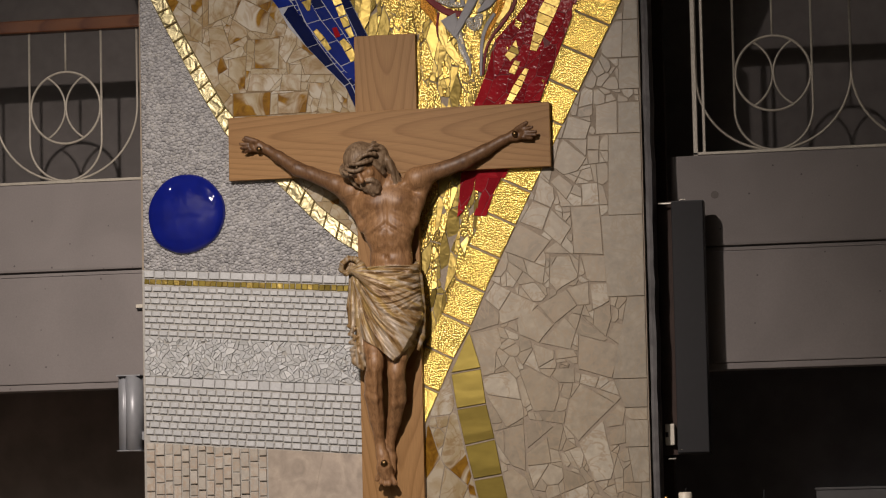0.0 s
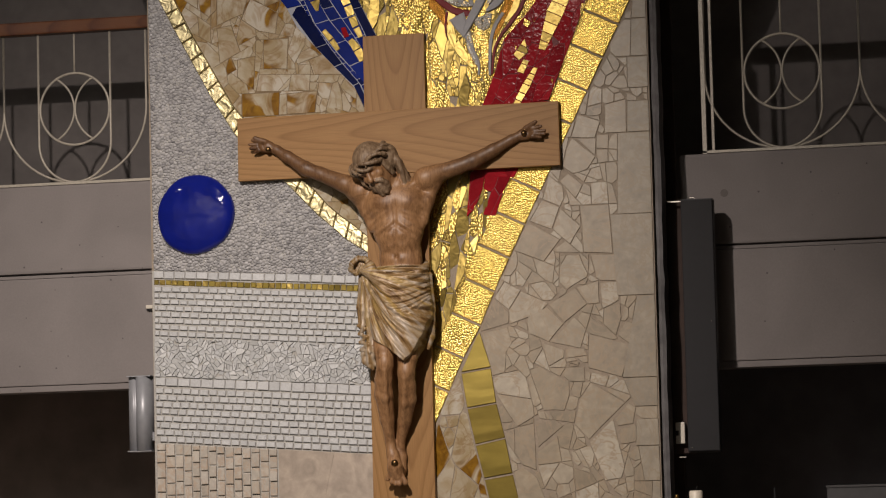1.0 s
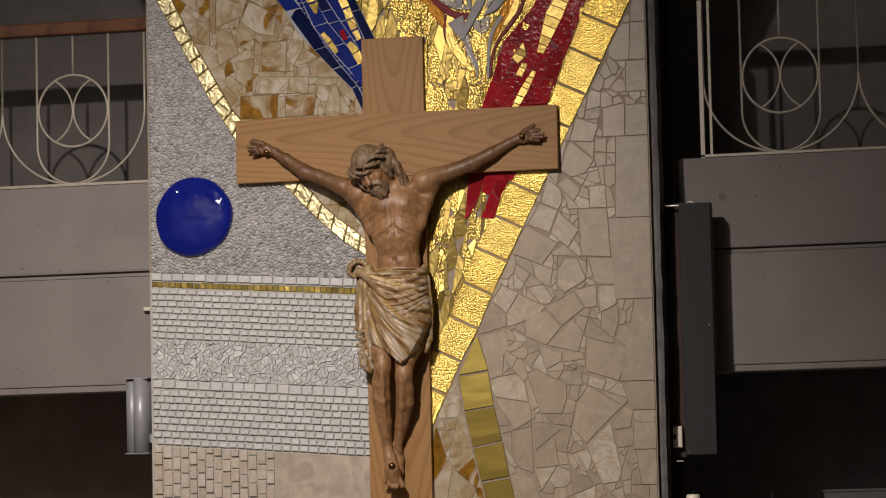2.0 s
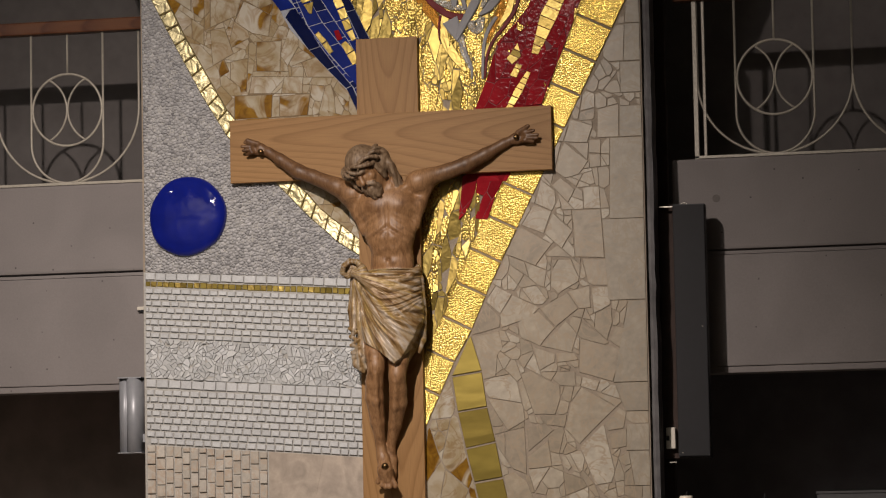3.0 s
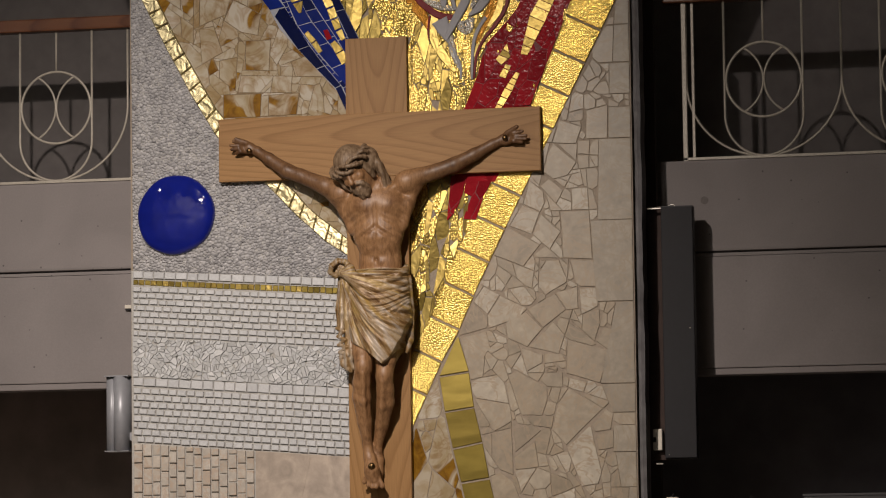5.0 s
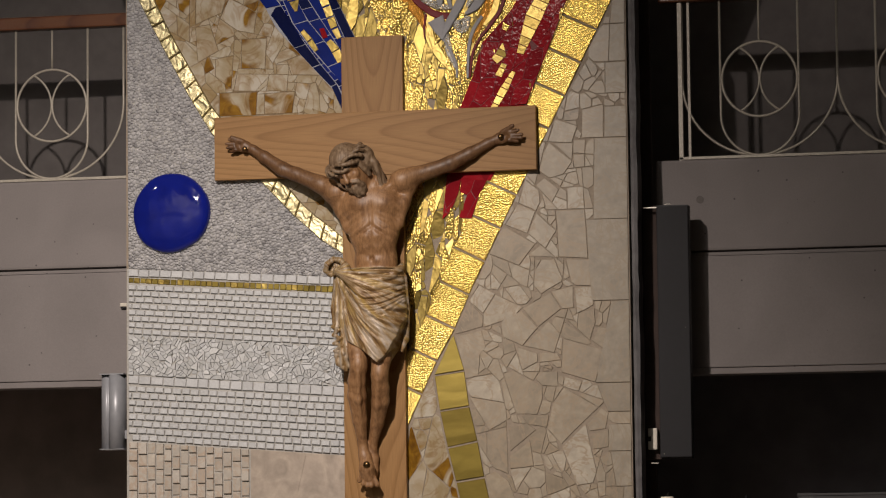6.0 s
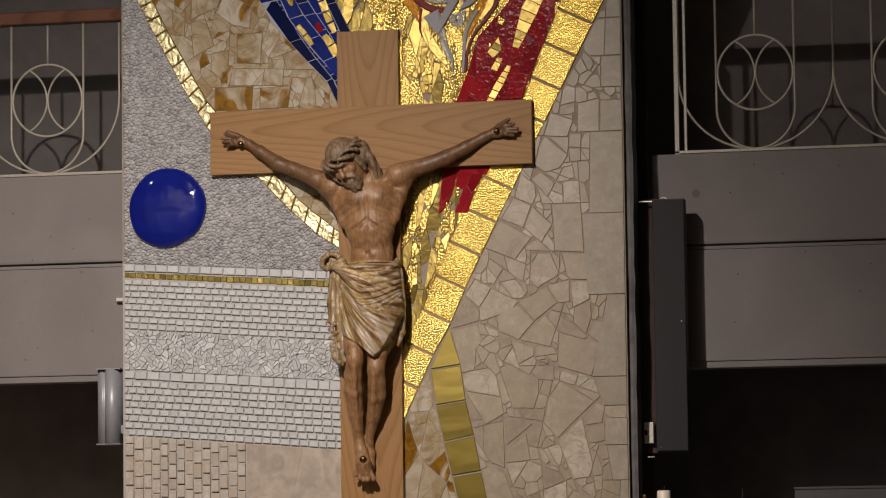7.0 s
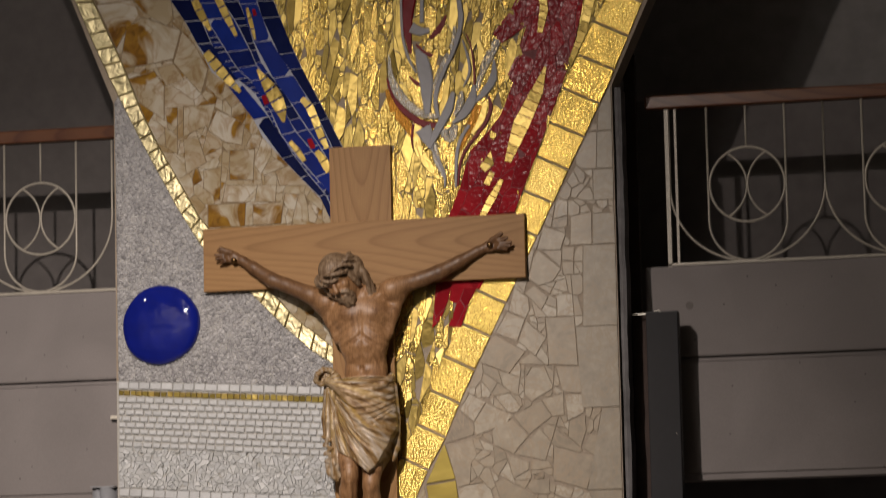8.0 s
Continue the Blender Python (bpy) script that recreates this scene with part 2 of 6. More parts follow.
M_ONYX = onyx_material()
M_CROSS_X = wood("cross_wood_across", (0.262, 0.138, 0.049), (0.335, 0.187, 0.073), 0.5, "x")
M_CROSS_Z = wood("cross_wood_upright", (0.262, 0.138, 0.049), (0.335, 0.187, 0.073), 0.5, "z")
M_HANDRAIL = wood("handrail_wood", (0.095, 0.036, 0.018), (0.16, 0.066, 0.032), 0.3, "x")
M_CONCRETE = concrete("fair_faced_concrete", (0.236, 0.215, 0.211))
M_PLASTER = plain("grey_plaster", (0.148, 0.135, 0.132), 0.9, 0, 0.1, 12, 0.1)
# lighter plaster tone: the light on the upper wall is put into the colour
M_PLASTER_LIT = plain("lit_grey_plaster", (0.225, 0.215, 0.213), 0.9, 0, 0.1, 12, 0.1)
# the east recess's deeper shade is put into this darker plaster tone
M_RECESS_DIM = plain("dim_recess_plaster", (0.15, 0.138, 0.15), 0.9, 0, 0.15, 6, 0.1)
M_DARK = plain("dark_plaster", (0.25, 0.205, 0.187), 0.9, 0, 0.15, 6, 0.1)
M_IRON = plain("beige_painted_iron", (0.43, 0.395, 0.335), 0.45, 0.1, 0.12, 60, 0.1)
M_BLACK = plain("dark_grey_lacquer", (0.007, 0.007, 0.010), 0.7, 0, 0.15, 40, 0.1)
M_SLATE = plain("dark_slate_lacquer", (0.03, 0.03, 0.034), 0.6, 0, 0.15, 40, 0.1)
M_BROWN = plain("dark_brown_veneer", (0.040, 0.023, 0.018), 0.8, 0, 0.2, 30, 0.1)
M_GREY = plain("pale_grey_metal", (0.30, 0.31, 0.335), 0.4, 0.2, 0.06, 30, 0.05)
M_EDGE = plain("panel_edge_mortar", (0.15, 0.145, 0.15), 0.8, 0, 0.25, 18, 0.4)
M_IVORY = plain("ivory_plastic", (0.62, 0.58, 0.5), 0.4, 0, 0.05, 40, 0.05)
M_WAX = plain("candle_wax", (0.72, 0.66, 0.55), 0.45, 0, 0.06, 40, 0.05)
M_CHROME = plain("bright_metal", (0.7, 0.68, 0.62), 0.25, 1.0, 0.1, 40, 0.05)
M_BRASS = plain("old_brass", (0.45, 0.3, 0.1), 0.3, 1.0, 0.2, 40, 0.1)
M_CASE = plain("grey_laminate", (0.10, 0.10, 0.105), 0.7, 0, 0.1, 20, 0.05)
# unseen floor, its tone raised to bounce light into the recess
M_FLOOR = plain("floor_stone", (0.36, 0.31, 0.26), 0.5, 0, 0.2, 5, 0.1)
M_WALL = plain("nave_plaster", (0.32, 0.30, 0.27), 0.9, 0, 0.1, 8, 0.1)


# ---- builders ----
def mesh_of(name, verts, faces, mat, smooth=False):
    me = bpy.data.meshes.new(name)
    me.from_pydata(verts, [], faces)
    me.materials.append(mat)
    if smooth:
        me.polygons.foreach_set("use_smooth", [True] * len(me.polygons))
    me.update()
    return me


def part(name, bm, mat, parent=None, label="", smooth=False):
    bmesh.ops.recalc_face_normals(bm, faces=bm.faces)
    me = bpy.data.meshes.new(name)
    bm.to_mesh(me)
    bm.free()
    me.materials.append(mat)
    if smooth:
        me.polygons.foreach_set("use_smooth", [True] * len(me.polygons))
    ob = new(name, me)
    if parent is not None:
        ob.parent = parent
    if label:
        ob["label"] = label
    return ob


def box(bm, x0, x1, y0, y1, z0, z1, bevel=0.0):
    made = bmesh.ops.create_cube(bm, size=1)["verts"]
    for v in made:
        v.co = ((x0 + x1) / 2 + v.co.x * (x1 - x0), (y0 + y1) / 2 + v.co.y * (y1 - y0), (z0 + z1) / 2 + v.co.z * (z1 - z0))
    if bevel:
        edges = list({e for v in made for e in v.link_edges})
        bmesh.ops.bevel(bm, geom=edges, offset=bevel, segments=2, affect="EDGES", profile=0.6)
    return bm


def boxed(name, dims, mat, parent=None, label="", bevel=0.0):
    return part(name, box(bmesh.new(), *dims, bevel), mat, parent, label)


def tube(bm, pts, radius, sides=8, closed=False):
    """A round bar along pts."""
    pts = [Vector(p) for p in pts]
    rings = []
    n = len(pts)
    for i, p in enumerate(pts):
        a = pts[(i - 1) % n] if closed or i else p
        b = pts[(i + 1) % n] if closed or i < n - 1 else p
        d = (b - a).normalized()
        side = d.cross(Vector((0, 1, 0)))
        side = side.normalized() if side.length > 1e-4 else Vector((1, 0, 0))
        up = side.cross(d)
        r = radius[i] if isinstance(radius, (list, tuple)) else radius
        rings.append([bm.verts.new(p + (side * math.cos(k * math.tau / sides) + up * math.sin(k * math.tau / sides)) * r) for k in range(sides)])
    for i in range(n if closed else n - 1):
        for k in range(sides):
            bm.faces.new((rings[i][k], rings[i][(k + 1) % sides], rings[(i + 1) % n][(k + 1) % sides], rings[(i + 1) % n][k]))
    if not closed:
        bm.faces.new(rings[0][::-1])
        bm.faces.new(rings[-1])
    return bm


# ---- the room ----
def structure(ob, label, category):
    return tagged(ob, label, category, kind="structure")


structure(boxed("floor", (-9, 9, -20, 4.2, -0.2, 0), M_FLOOR), "plain stone church floor", "floor")
structure(boxed("ceiling", (-9, 9, -20, 4.2, 7.6, 7.8), M_WALL), "plain plastered ceiling over the nave", "ceiling")
structure(boxed("wall_west", (-9.2, -9, -20, 4.2, 0, 7.6), M_WALL), "plain plastered side wall", "wall")
structure(boxed("wall_east", (9, 9.2, -20, 4.2, 0, 7.6), M_WALL), "plain plastered side wall", "wall")
structure(boxed("wall_south", (-9, 9, -20.2, -20, 0, 7.6), M_WALL), "plain plastered wall behind the pews", "wall")
structure(boxed("wall_north_west", (-9, -0.2, 1.38, 1.83, 3.292, 7.6), M_PLASTER), "grey plastered wall behind the gallery railing", "wall")
structure(boxed("wall_north_east", (-0.2, 9, 1.38, 1.87, 3.292, 4.55), M_PLASTER), "grey plastered breast wall behind the gallery railing", "wall")
structure(boxed("wall_north_upper", (-0.2, 9, 1.872, 2.1, 3.292, 7.6), M_PLASTER_LIT), "grey plastered wall set back above the gallery, toned lighter for its light", "wall")
structure(boxed("wall_recess_west", (-9, -0.2, 1.62, 1.8, 0, 3.0), M_DARK), "dark brown wall in the recess under the gallery", "wall")
structure(boxed("wall_recess_east", (-0.2, 9, 1.62, 1.8, 0, 3.0), M_RECESS_DIM), "wall in the recess under the gallery, toned darker for its shade", "wall")
for gx0, gx1 in ((-9, -1.25), (1.2, 9)):
    structure(boxed("gallery_floor", (gx0, gx1, 0.512, 1.70, 2.6, 3.29), M_CONCRETE), "concrete gallery floor slab", "floor")


# ---- mosaic geometry ----
def clip(poly, nx, nz, d):
    """Keep the side of poly where nx * x + nz * z <= d."""
    out = []
    for i, p in enumerate(poly):
        q = poly[(i + 1) % len(poly)]
        a, b = nx * p[0] + nz * p[1] - d, nx * q[0] + nz * q[1] - d
        if a <= 0:
            out.append(p)
        if a * b < 0:
            k = a / (a - b)
            out.append((p[0] + (q[0] - p[0]) * k, p[1] + (q[1] - p[1]) * k))
    return out


def area(poly):
    return 0.5 * sum(p[0] * q[1] - q[0] * p[1] for p, q in zip(poly, poly[1:] + poly[:1]))


def centre(poly):
    return sum(p[0] for p in poly) / len(poly), sum(p[1] for p in poly) / len(poly)


def inside(p, poly):
    hit = False
    for a, b in zip(poly, poly[1:] + poly[:1]):
        if (a[1] > p[1]) != (b[1] > p[1]) and p[0] < (b[0] - a[0]) * (p[1] - a[1]) / (b[1] - a[1]) + a[0]:
            hit = not hit
    return hit


def tidy(poly, least=0.0015):
    out = []
    for p in poly:
        if not out or math.dist(p, out[-1]) > least:
            out.append(p)
    while len(out) > 2 and math.dist(out[0], out[-1]) <= least:
        out.pop()
    return out


def cells(region, step, seed, ratio=1.0, angle=90.0, thin=0.0, jitter=0.42, gap=0.003, spread=0.0):
    """Broken pieces that fill region: step is the usual size, ratio how much longer they are along angle (degrees),
    thin the share of seeds that are left out, spread how much some pieces outgrow their neighbours."""
    rnd = random.Random(seed)
    ca, sa = math.cos(radians(angle)), math.sin(radians(angle))

    def to(p):
        return ((p[0] * ca + p[1] * sa) / ratio, -p[0] * sa + p[1] * ca)

    def back(p):
        u, v = p[0] * ratio, p[1]
        return (u * ca - v * sa, u * sa + v * ca)
    poly = [to(p) for p in region]
    u0, u1 = min(p[0] for p in poly), max(p[0] for p in poly)
    v0, v1 = min(p[1] for p in poly), max(p[1] for p in poly)
    grid = {}
    for i in range(-2, int((u1 - u0) / step) + 4):
        for j in range(-2, int((v1 - v0) / step) + 4):
            if rnd.random() < thin:
                rnd.random(), rnd.random()
                continue
            s = 0.5 if j % 2 else 0.0
            grid[i, j] = (u0 + (i + s + rnd.uniform(-jitter, jitter)) * step, v0 + (j + rnd.uniform(-jitter, jitter)) * step)
    found = []
    weight = {k: spread * step * step * rnd.random() ** 2 for k in grid}
    reach = 2 if thin < 0.3 else 4
    for (i, j), c in grid.items():
        near = sorted((math.dist(c, grid[k]), grid[k], weight[k]) for k in ((i + a, j + b) for a in range(-reach, reach + 1) for b in range(-reach, reach + 1)) if k != (i, j) and k in grid)
        cell = poly
        for d, o, wo in near[:26]:
            nx, nz = (o[0] - c[0]) / d, (o[1] - c[1]) / d
            cell = clip(cell, nx, nz, nx * c[0] + nz * c[1] + d / 2 + (weight[i, j] - wo) / (2 * d) - gap / 2)
            if len(cell) < 3:
                break
        if len(cell) < 3:
            continue
        cell = tidy([back(p) for p in cell])
        if len(cell) > 2:
            if area(cell) < 0:
                cell = cell[::-1]
            if area(cell) > 0.05 * step * step * ratio:
                found.append(cell)
    return found


def shatter(poly, target, r, gap=0.003, wild=0.45):
    """Break a piece along straight lines until the bits are about target square metres, with mixed sizes."""
    goal = target * math.exp(r.gauss(0, 0.3))
    out, stack = [], [poly]
    while stack:
        p = stack.pop()
        a = abs(area(p))
        if a < goal * r.uniform(0.7, 1.9) or len(p) < 3:
            if len(tidy(p)) > 2 and a > 4e-5:
                out.append(ccw(tidy(p)))
            continue
        c = centre(p)
        sxx = sum((q[0] - c[0]) ** 2 for q in p)
        szz = sum((q[1] - c[1]) ** 2 for q in p)
        sxz = sum((q[0] - c[0]) * (q[1] - c[1]) for q in p)
        t = 0.5 * math.atan2(2 * sxz, sxx - szz) + r.gauss(0, wild)
        nx, nz = math.cos(t), math.sin(t)
        k = r.gauss(0, 0.18) * math.sqrt(a)
        d = nx * c[0] + nz * c[1] + k
        stack += [clip(p, nx, nz, d - gap / 2), clip(p, -nx, -nz, -d - gap / 2)]
    return out


def broken(region, big, sizes, seed, gap=0.003, ratio=1.0, angle=90.0, jitter=0.47):
    """Large stones, many of them broken again into smaller ones; sizes: None keeps the large one."""
    r = random.Random(seed)
    out = []
    for i, poly in enumerate(cells(region, big, seed, ratio, angle, 0.1, 0.48, gap, 0.9)):
        size = r.choice(sizes)
        if size is None or abs(area(poly)) < 1.3 * size * size:
            out.append(poly)
        else:
            out += cells(poly, size, seed + i, r.uniform(1.0, 1.7), r.uniform(0, 180), 0.08, jitter, gap, 0.7)
    return out


def slab(poly, height, bevel=0.003, tilt=(0.0, 0.0), dome=0.0, base=0.0, shrink=0.0):
    """A flat piece on the wall: side faces, a worn edge and a front, round its own centre."""
    cx, cz = centre(poly)
    rad = max(0.004, math.sqrt(abs(area(poly)) / math.pi))
    n = len(poly)
    verts, faces = [], []
    for k, (grow, y) in enumerate(((1 - shrink, base), (1 - shrink, height - bevel), (1 - shrink - min(0.5, bevel * 1.1 / rad), height), *(((0.45, height + dome),) if dome else ()))):
        for x, z in poly:
            dx, dz = (x - cx) * grow, (z - cz) * grow
            lift = (tilt[0] * dx + tilt[1] * dz) if k else 0
            verts.append((dx, -(y + lift), dz))
    rings = len(verts) // n
    for k in range(rings - 1):
        for i in range(n):
            j = (i + 1) % n
            faces.append((k * n + i, k * n + j, (k + 1) * n + j, (k + 1) * n + i))
    faces.append(tuple((rings - 1) * n + i for i in range(n)))
    return (cx, cz), verts, faces


def lay(name, poly, mat, parent, height, bevel=0.003, tilt=0.0, rnd=random, dome=0.0, label="", base=0.0, shrink=0.0):
    """One piece as an object of its own under parent."""
    (cx, cz), verts, faces = slab(poly, height, bevel, (rnd.uniform(-tilt, tilt), rnd.uniform(-tilt, tilt)), dome, base, shrink)
    ob = new(name, mesh_of(name, verts, faces, mat))
    ob.location = (cx, 0, cz)
    ob.parent = parent
    if label:
        ob["label"] = label
    return ob


def lay_joined(name, polys, mat, parent, height, bevel=0.003, tilt=0.0, rnd=random, dome=0.0, label="", spread=0.0, smooth=False):
    """Pieces past counting, joined into one part."""
    verts, faces = [], []
    for poly in polys:
        (cx, cz), vs, fs = slab(poly, height + rnd.uniform(-spread, spread), bevel, (rnd.uniform(-tilt, tilt), rnd.uniform(-tilt, tilt)), dome)
        o = len(verts)
        verts += [(x + cx, y, z + cz) for x, y, z in vs]
        faces += [tuple(i + o for i in f) for f in fs]
    ob = new(name, mesh_of(name, verts, faces, mat, smooth))
    ob.parent = parent
    tagged(ob, label, kind="stuff")
    return ob


def along(line, k):
    """The point at the share k of a polyline's length."""
    ds = [math.dist(a, b) for a, b in zip(line, line[1:])]
    s = k * sum(ds)
    for a, b, d in zip(line, line[1:], ds):
        if s <= d:
            return (a[0] + (b[0] - a[0]) * s / d, a[1] + (b[1] - a[1]) * s / d)
        s -= d
    return line[-1]


def length(line):
    return sum(math.dist(a, b) for a, b in zip(line, line[1:]))


def between(left, right, u, k):
    a, b = along(left, u), along(right, u)
    return (a[0] + (b[0] - a[0]) * k, a[1] + (b[1] - a[1]) * k)


def ccw(poly):
    return poly if area(poly) > 0 else poly[::-1]


# outlines on the wall, in metres across and up
CREAM_L = [(-1.848, 5.116), (-1.79, 4.984), (-1.696, 4.759), (-1.602, 4.552), (-1.464, 4.271), (-1.278, 3.92)] + [(-1.155, 3.717), (-1.028, 3.59), (-0.921, 3.49), (-0.82, 3.384), (-0.75, 3.31), (-0.681, 3.25), (-0.608, 3.182), (-0.514, 3.122), (-0.4, 3.039)]
CREAM_R = [(-1.751, 5.109), (-1.694, 4.977), (-1.62, 4.814), (-1.54, 4.636), (-1.448, 4.399), (-1.363, 4.223), (-1.162, 3.864)] + [(-0.985, 3.644), (-0.825, 3.492), (-0.761, 3.432), (-0.705, 3.364), (-0.638, 3.304), (-0.568, 3.252), (-0.513, 3.204), (-0.399, 3.115)]
BLUE_L = [(-1.358, 5.084), (-1.302, 4.953), (-1.209, 4.811), (-1.094, 4.579), (-0.95, 4.458), (-0.837, 4.237), (-0.695, 4.073), (-0.554, 3.925), (-0.513, 3.823), (-0.401, 3.674)]
BLUE_R = [(-0.815, 5.049), (-0.774, 4.919), (-0.712, 4.744), (-0.627, 4.551), (-0.545, 4.39), (-0.447, 4.188), (-0.353, 3.975), (-0.329, 3.781)]
BAND_L = [(0.912, 4.937), (0.862, 4.816), (0.68, 4.486), (0.404, 3.81)] + [(0.226, 3.486), (0.124, 3.294), (0.042, 3.15), (-0.029, 2.976), (-0.103, 2.813), (-0.174, 2.687), (-0.225, 2.567), (-0.268, 2.433)]
BAND_R = [(1.109, 4.925), (1.048, 4.805), (0.878, 4.419), (0.618, 3.909), (0.462, 3.606)] + [(0.181, 3.054), (0.108, 2.904), (0.025, 2.72), (-0.051, 2.595), (-0.133, 2.421), (-0.192, 2.296), (-0.244, 2.176)]
OLIVE_L = [(0.017, 2.701), (-0.068, 2.522), (-0.043, 2.352), (-0.007, 2.176), (0.032, 2.015), (0.086, 1.768)]
OLIVE_R = [(0.031, 2.717), (0.083, 2.543), (0.106, 2.373), (0.144, 2.206), (0.175, 2.036), (0.234, 1.765)]
X_LEFT, X_RIGHT = -1.595, 0.883
CORNER_L = [(-1.592, 4.447)][0][1]
CORNER_R = [(0.902, 4.402)][0][1]
TOP_L, TOP_R = [(-1.868, 5.131), (1.131, 4.937)]


def panel_outline():
    def on(p, q, z):
        k = (z - p[1]) / (q[1] - p[1])
        return (p[0] + (q[0] - p[0]) * k, z)
    cl, cr = (X_LEFT, CORNER_L), (X_RIGHT, CORNER_R)
    return [(X_LEFT, 0.0), (X_RIGHT, 0.0), cr, on(cr, TOP_R, 5.6), on(cl, TOP_L, 5.6), cl]


def panel():
    """The flared wall slab that carries the mosaic."""
    bm = bmesh.new()
    front = [bm.verts.new((x, -0.006, z)) for x, z in panel_outline()]
    rear = [bm.verts.new((x, 0.17, z)) for x, z in panel_outline()]
    bm.faces.new(front)
    bm.faces.new(rear[::-1])
    for i in range(len(front)):
        j = (i + 1) % len(front)
        bm.faces.new((front[i], rear[i], rear[j], front[j]))
    return part("wall_mosaic", bm, M_MORTAR)


WALL = structure(panel(), "flared chancel wall covered with stone, onyx and gold mosaic", "wall")


# ---- mosaic, left: pebbles, marble rows, shards, bricks, slabs ----
def level(y0, y1):
    """A sloping course line through two points, as a function of x."""
    (xa, za), (xb, zb) = y0, y1
    return lambda x: za + (zb - za) * (x - xa) / (xb - xa)


LINES = {k: level(*v) for k, v in {
    "square_top": [(-1.582, 3.078), (-0.54, 3.01)], "square_end": [(-1.582, 3.038), (-0.541, 2.968)],
    "gold_top": [(-1.582, 3.035), (-0.541, 2.964)], "gold_end": [(-1.583, 3.007), (-0.541, 2.931)],
    "rows_top": [(-1.583, 3.003), (-0.541, 2.929)], "rows_end": [(-1.584, 2.757), (-0.544, 2.675)],
    "shard_top": [(-1.584, 2.756), (-0.544, 2.674)], "shard_end": [(-1.585, 2.561), (-0.546, 2.485)],
    "square2_top": [(-1.585, 2.559), (-0.532, 2.483)], "square2_end": [(-1.585, 2.515), (-0.532, 2.432)],
    "rows2_top": [(-1.585, 2.51), (-0.518, 2.43)], "rows2_end": [(-1.586, 2.241), (-0.521, 2.153)],
}.items()}
X0, X1 = X_LEFT + 0.012, -0.47
rnd = random.Random(3)
bed = ccw([(X0 - 0.010, 0.02), (X1, 0.02), (X1, LINES["square_top"](X1)), (X0 - 0.010, LINES["square_top"](X0))])
lay("mortar_bed", bed, M_BED, WALL, 0.0095, 0.001, 0, rnd, label="light mortar bed under the marble tiles")


def tile_mesh(name, w, h, depth, mat):
    w, h = w / 2, h / 2
    return mesh_of(name, *slab([(-w, -h), (w, -h), (w, h), (-w, h)], depth, 0.0025)[1:], mat)


def course(name, top, end, rows, pitch, joint, depth, mats, uneven=0.02):
    """Rows of small tiles in broken bond between two course lines."""
    pieces = []
    for r in range(rows):
        x = X0 - pitch * (0.5 if r % 2 else rnd.uniform(0, 0.2))
        while x < X1:
            w = pitch * rnd.uniform(0.88, 1.10)
            a, b = max(X0, x), min(X1, x + w)
            x += w
            if b - a < 0.4 * pitch:
                continue
            mid = (a + b) / 2
            t, e = LINES[top](mid), LINES[end](mid)
            h = (t - e) / rows
            z = t - (r + 0.5) * h
            slope = math.atan((LINES[top](mid + 0.1) - LINES[top](mid)) / 0.1)
            pieces.append((mid, z + rnd.uniform(-0.001, 0.001), b - a - joint * 0.75, h - joint * 1.2 + rnd.uniform(-0.0015, 0.001), slope + rnd.gauss(0, uneven)))
    return pieces


def place_tiles(name, pieces, depth, mats, limit=300, joined=None, label=""):
    kept = pieces[:limit]
    shapes = {}
    for x, z, w, h, slope in kept:
        key = (round(w / 0.003), round(h / 0.002))
        m = rnd.choice(mats)
        if (key, m.name) not in shapes:
            shapes[key, m.name] = tile_mesh(name, key[0] * 0.003, key[1] * 0.002, depth, m)
        ob = new(name, shapes[key, m.name])
        ob.parent = WALL
        ob.matrix_basis = pose(x, rnd.uniform(-0.001, 0.001), z, rnd.gauss(0, 1.2), -math.degrees(slope), rnd.gauss(0, 1.2))
    rest = []
    for x, z, w, h, slope in pieces[limit:]:
        rest.append([(x + a * w / 2 - b * h / 2 * slope, z + b * h / 2 + a * w / 2 * slope) for a, b in ((-1, -1), (1, -1), (1, 1), (-1, 1))])
    if rest:
        lay_joined(joined, rest, M_WHITE_JOINED, WALL, depth, 0.0025, 0.02, rnd, label=label)


place_tiles("marble_square", course("marble_square", "square_top", "square_end", 1, 0.056, 0.006, 0.012, 0), 0.020, [M_WHITE])
place_tiles("gold_tessera", course("gold_tessera", "gold_top", "gold_end", 1, 0.031, 0.002, 0.008, 0), 0.0135, [M_GOLD_DARK, M_GOLD_DARK, M_GOLD_LEAF])
small = course("white_tile", "rows_top", "rows_end", 8, 0.0455, 0.008, 0.012, 0)
small += course("white_tile", "rows2_top", "rows2_end", 8, 0.0455, 0.008, 0.012, 0)
place_tiles("white_tile", small, 0.0205, [M_WHITE], 300, "white_tile_field", "small white marble tiles in broken bond")
place_tiles("marble_square", course("marble_square", "square2_top", "square2_end", 1, 0.058, 0.006, 0.012, 0), 0.020, [M_WHITE])

shard_region = ccw([(X0, LINES["shard_top"](X0)), (X1, LINES["shard_top"](X1)), (X1, LINES["shard_end"](X1)), (X0, LINES["shard_end"](X0))])
shards = [bit for poly in cells(shard_region, 0.034, 11, 1.1, 30, 0.05, 0.5, 0.0016, 0.3) for bit in shatter(poly, 0.00048, rnd, 0.0018, 0.7)]
shards = [p for p in shards if area(p) > 0.00013]
rnd.shuffle(shards)
for poly in shards[:300]:
    lay("marble_shard", poly, M_SHARD, WALL, 0.017 + rnd.uniform(-0.003, 0.006), 0.001, 0.2, rnd)
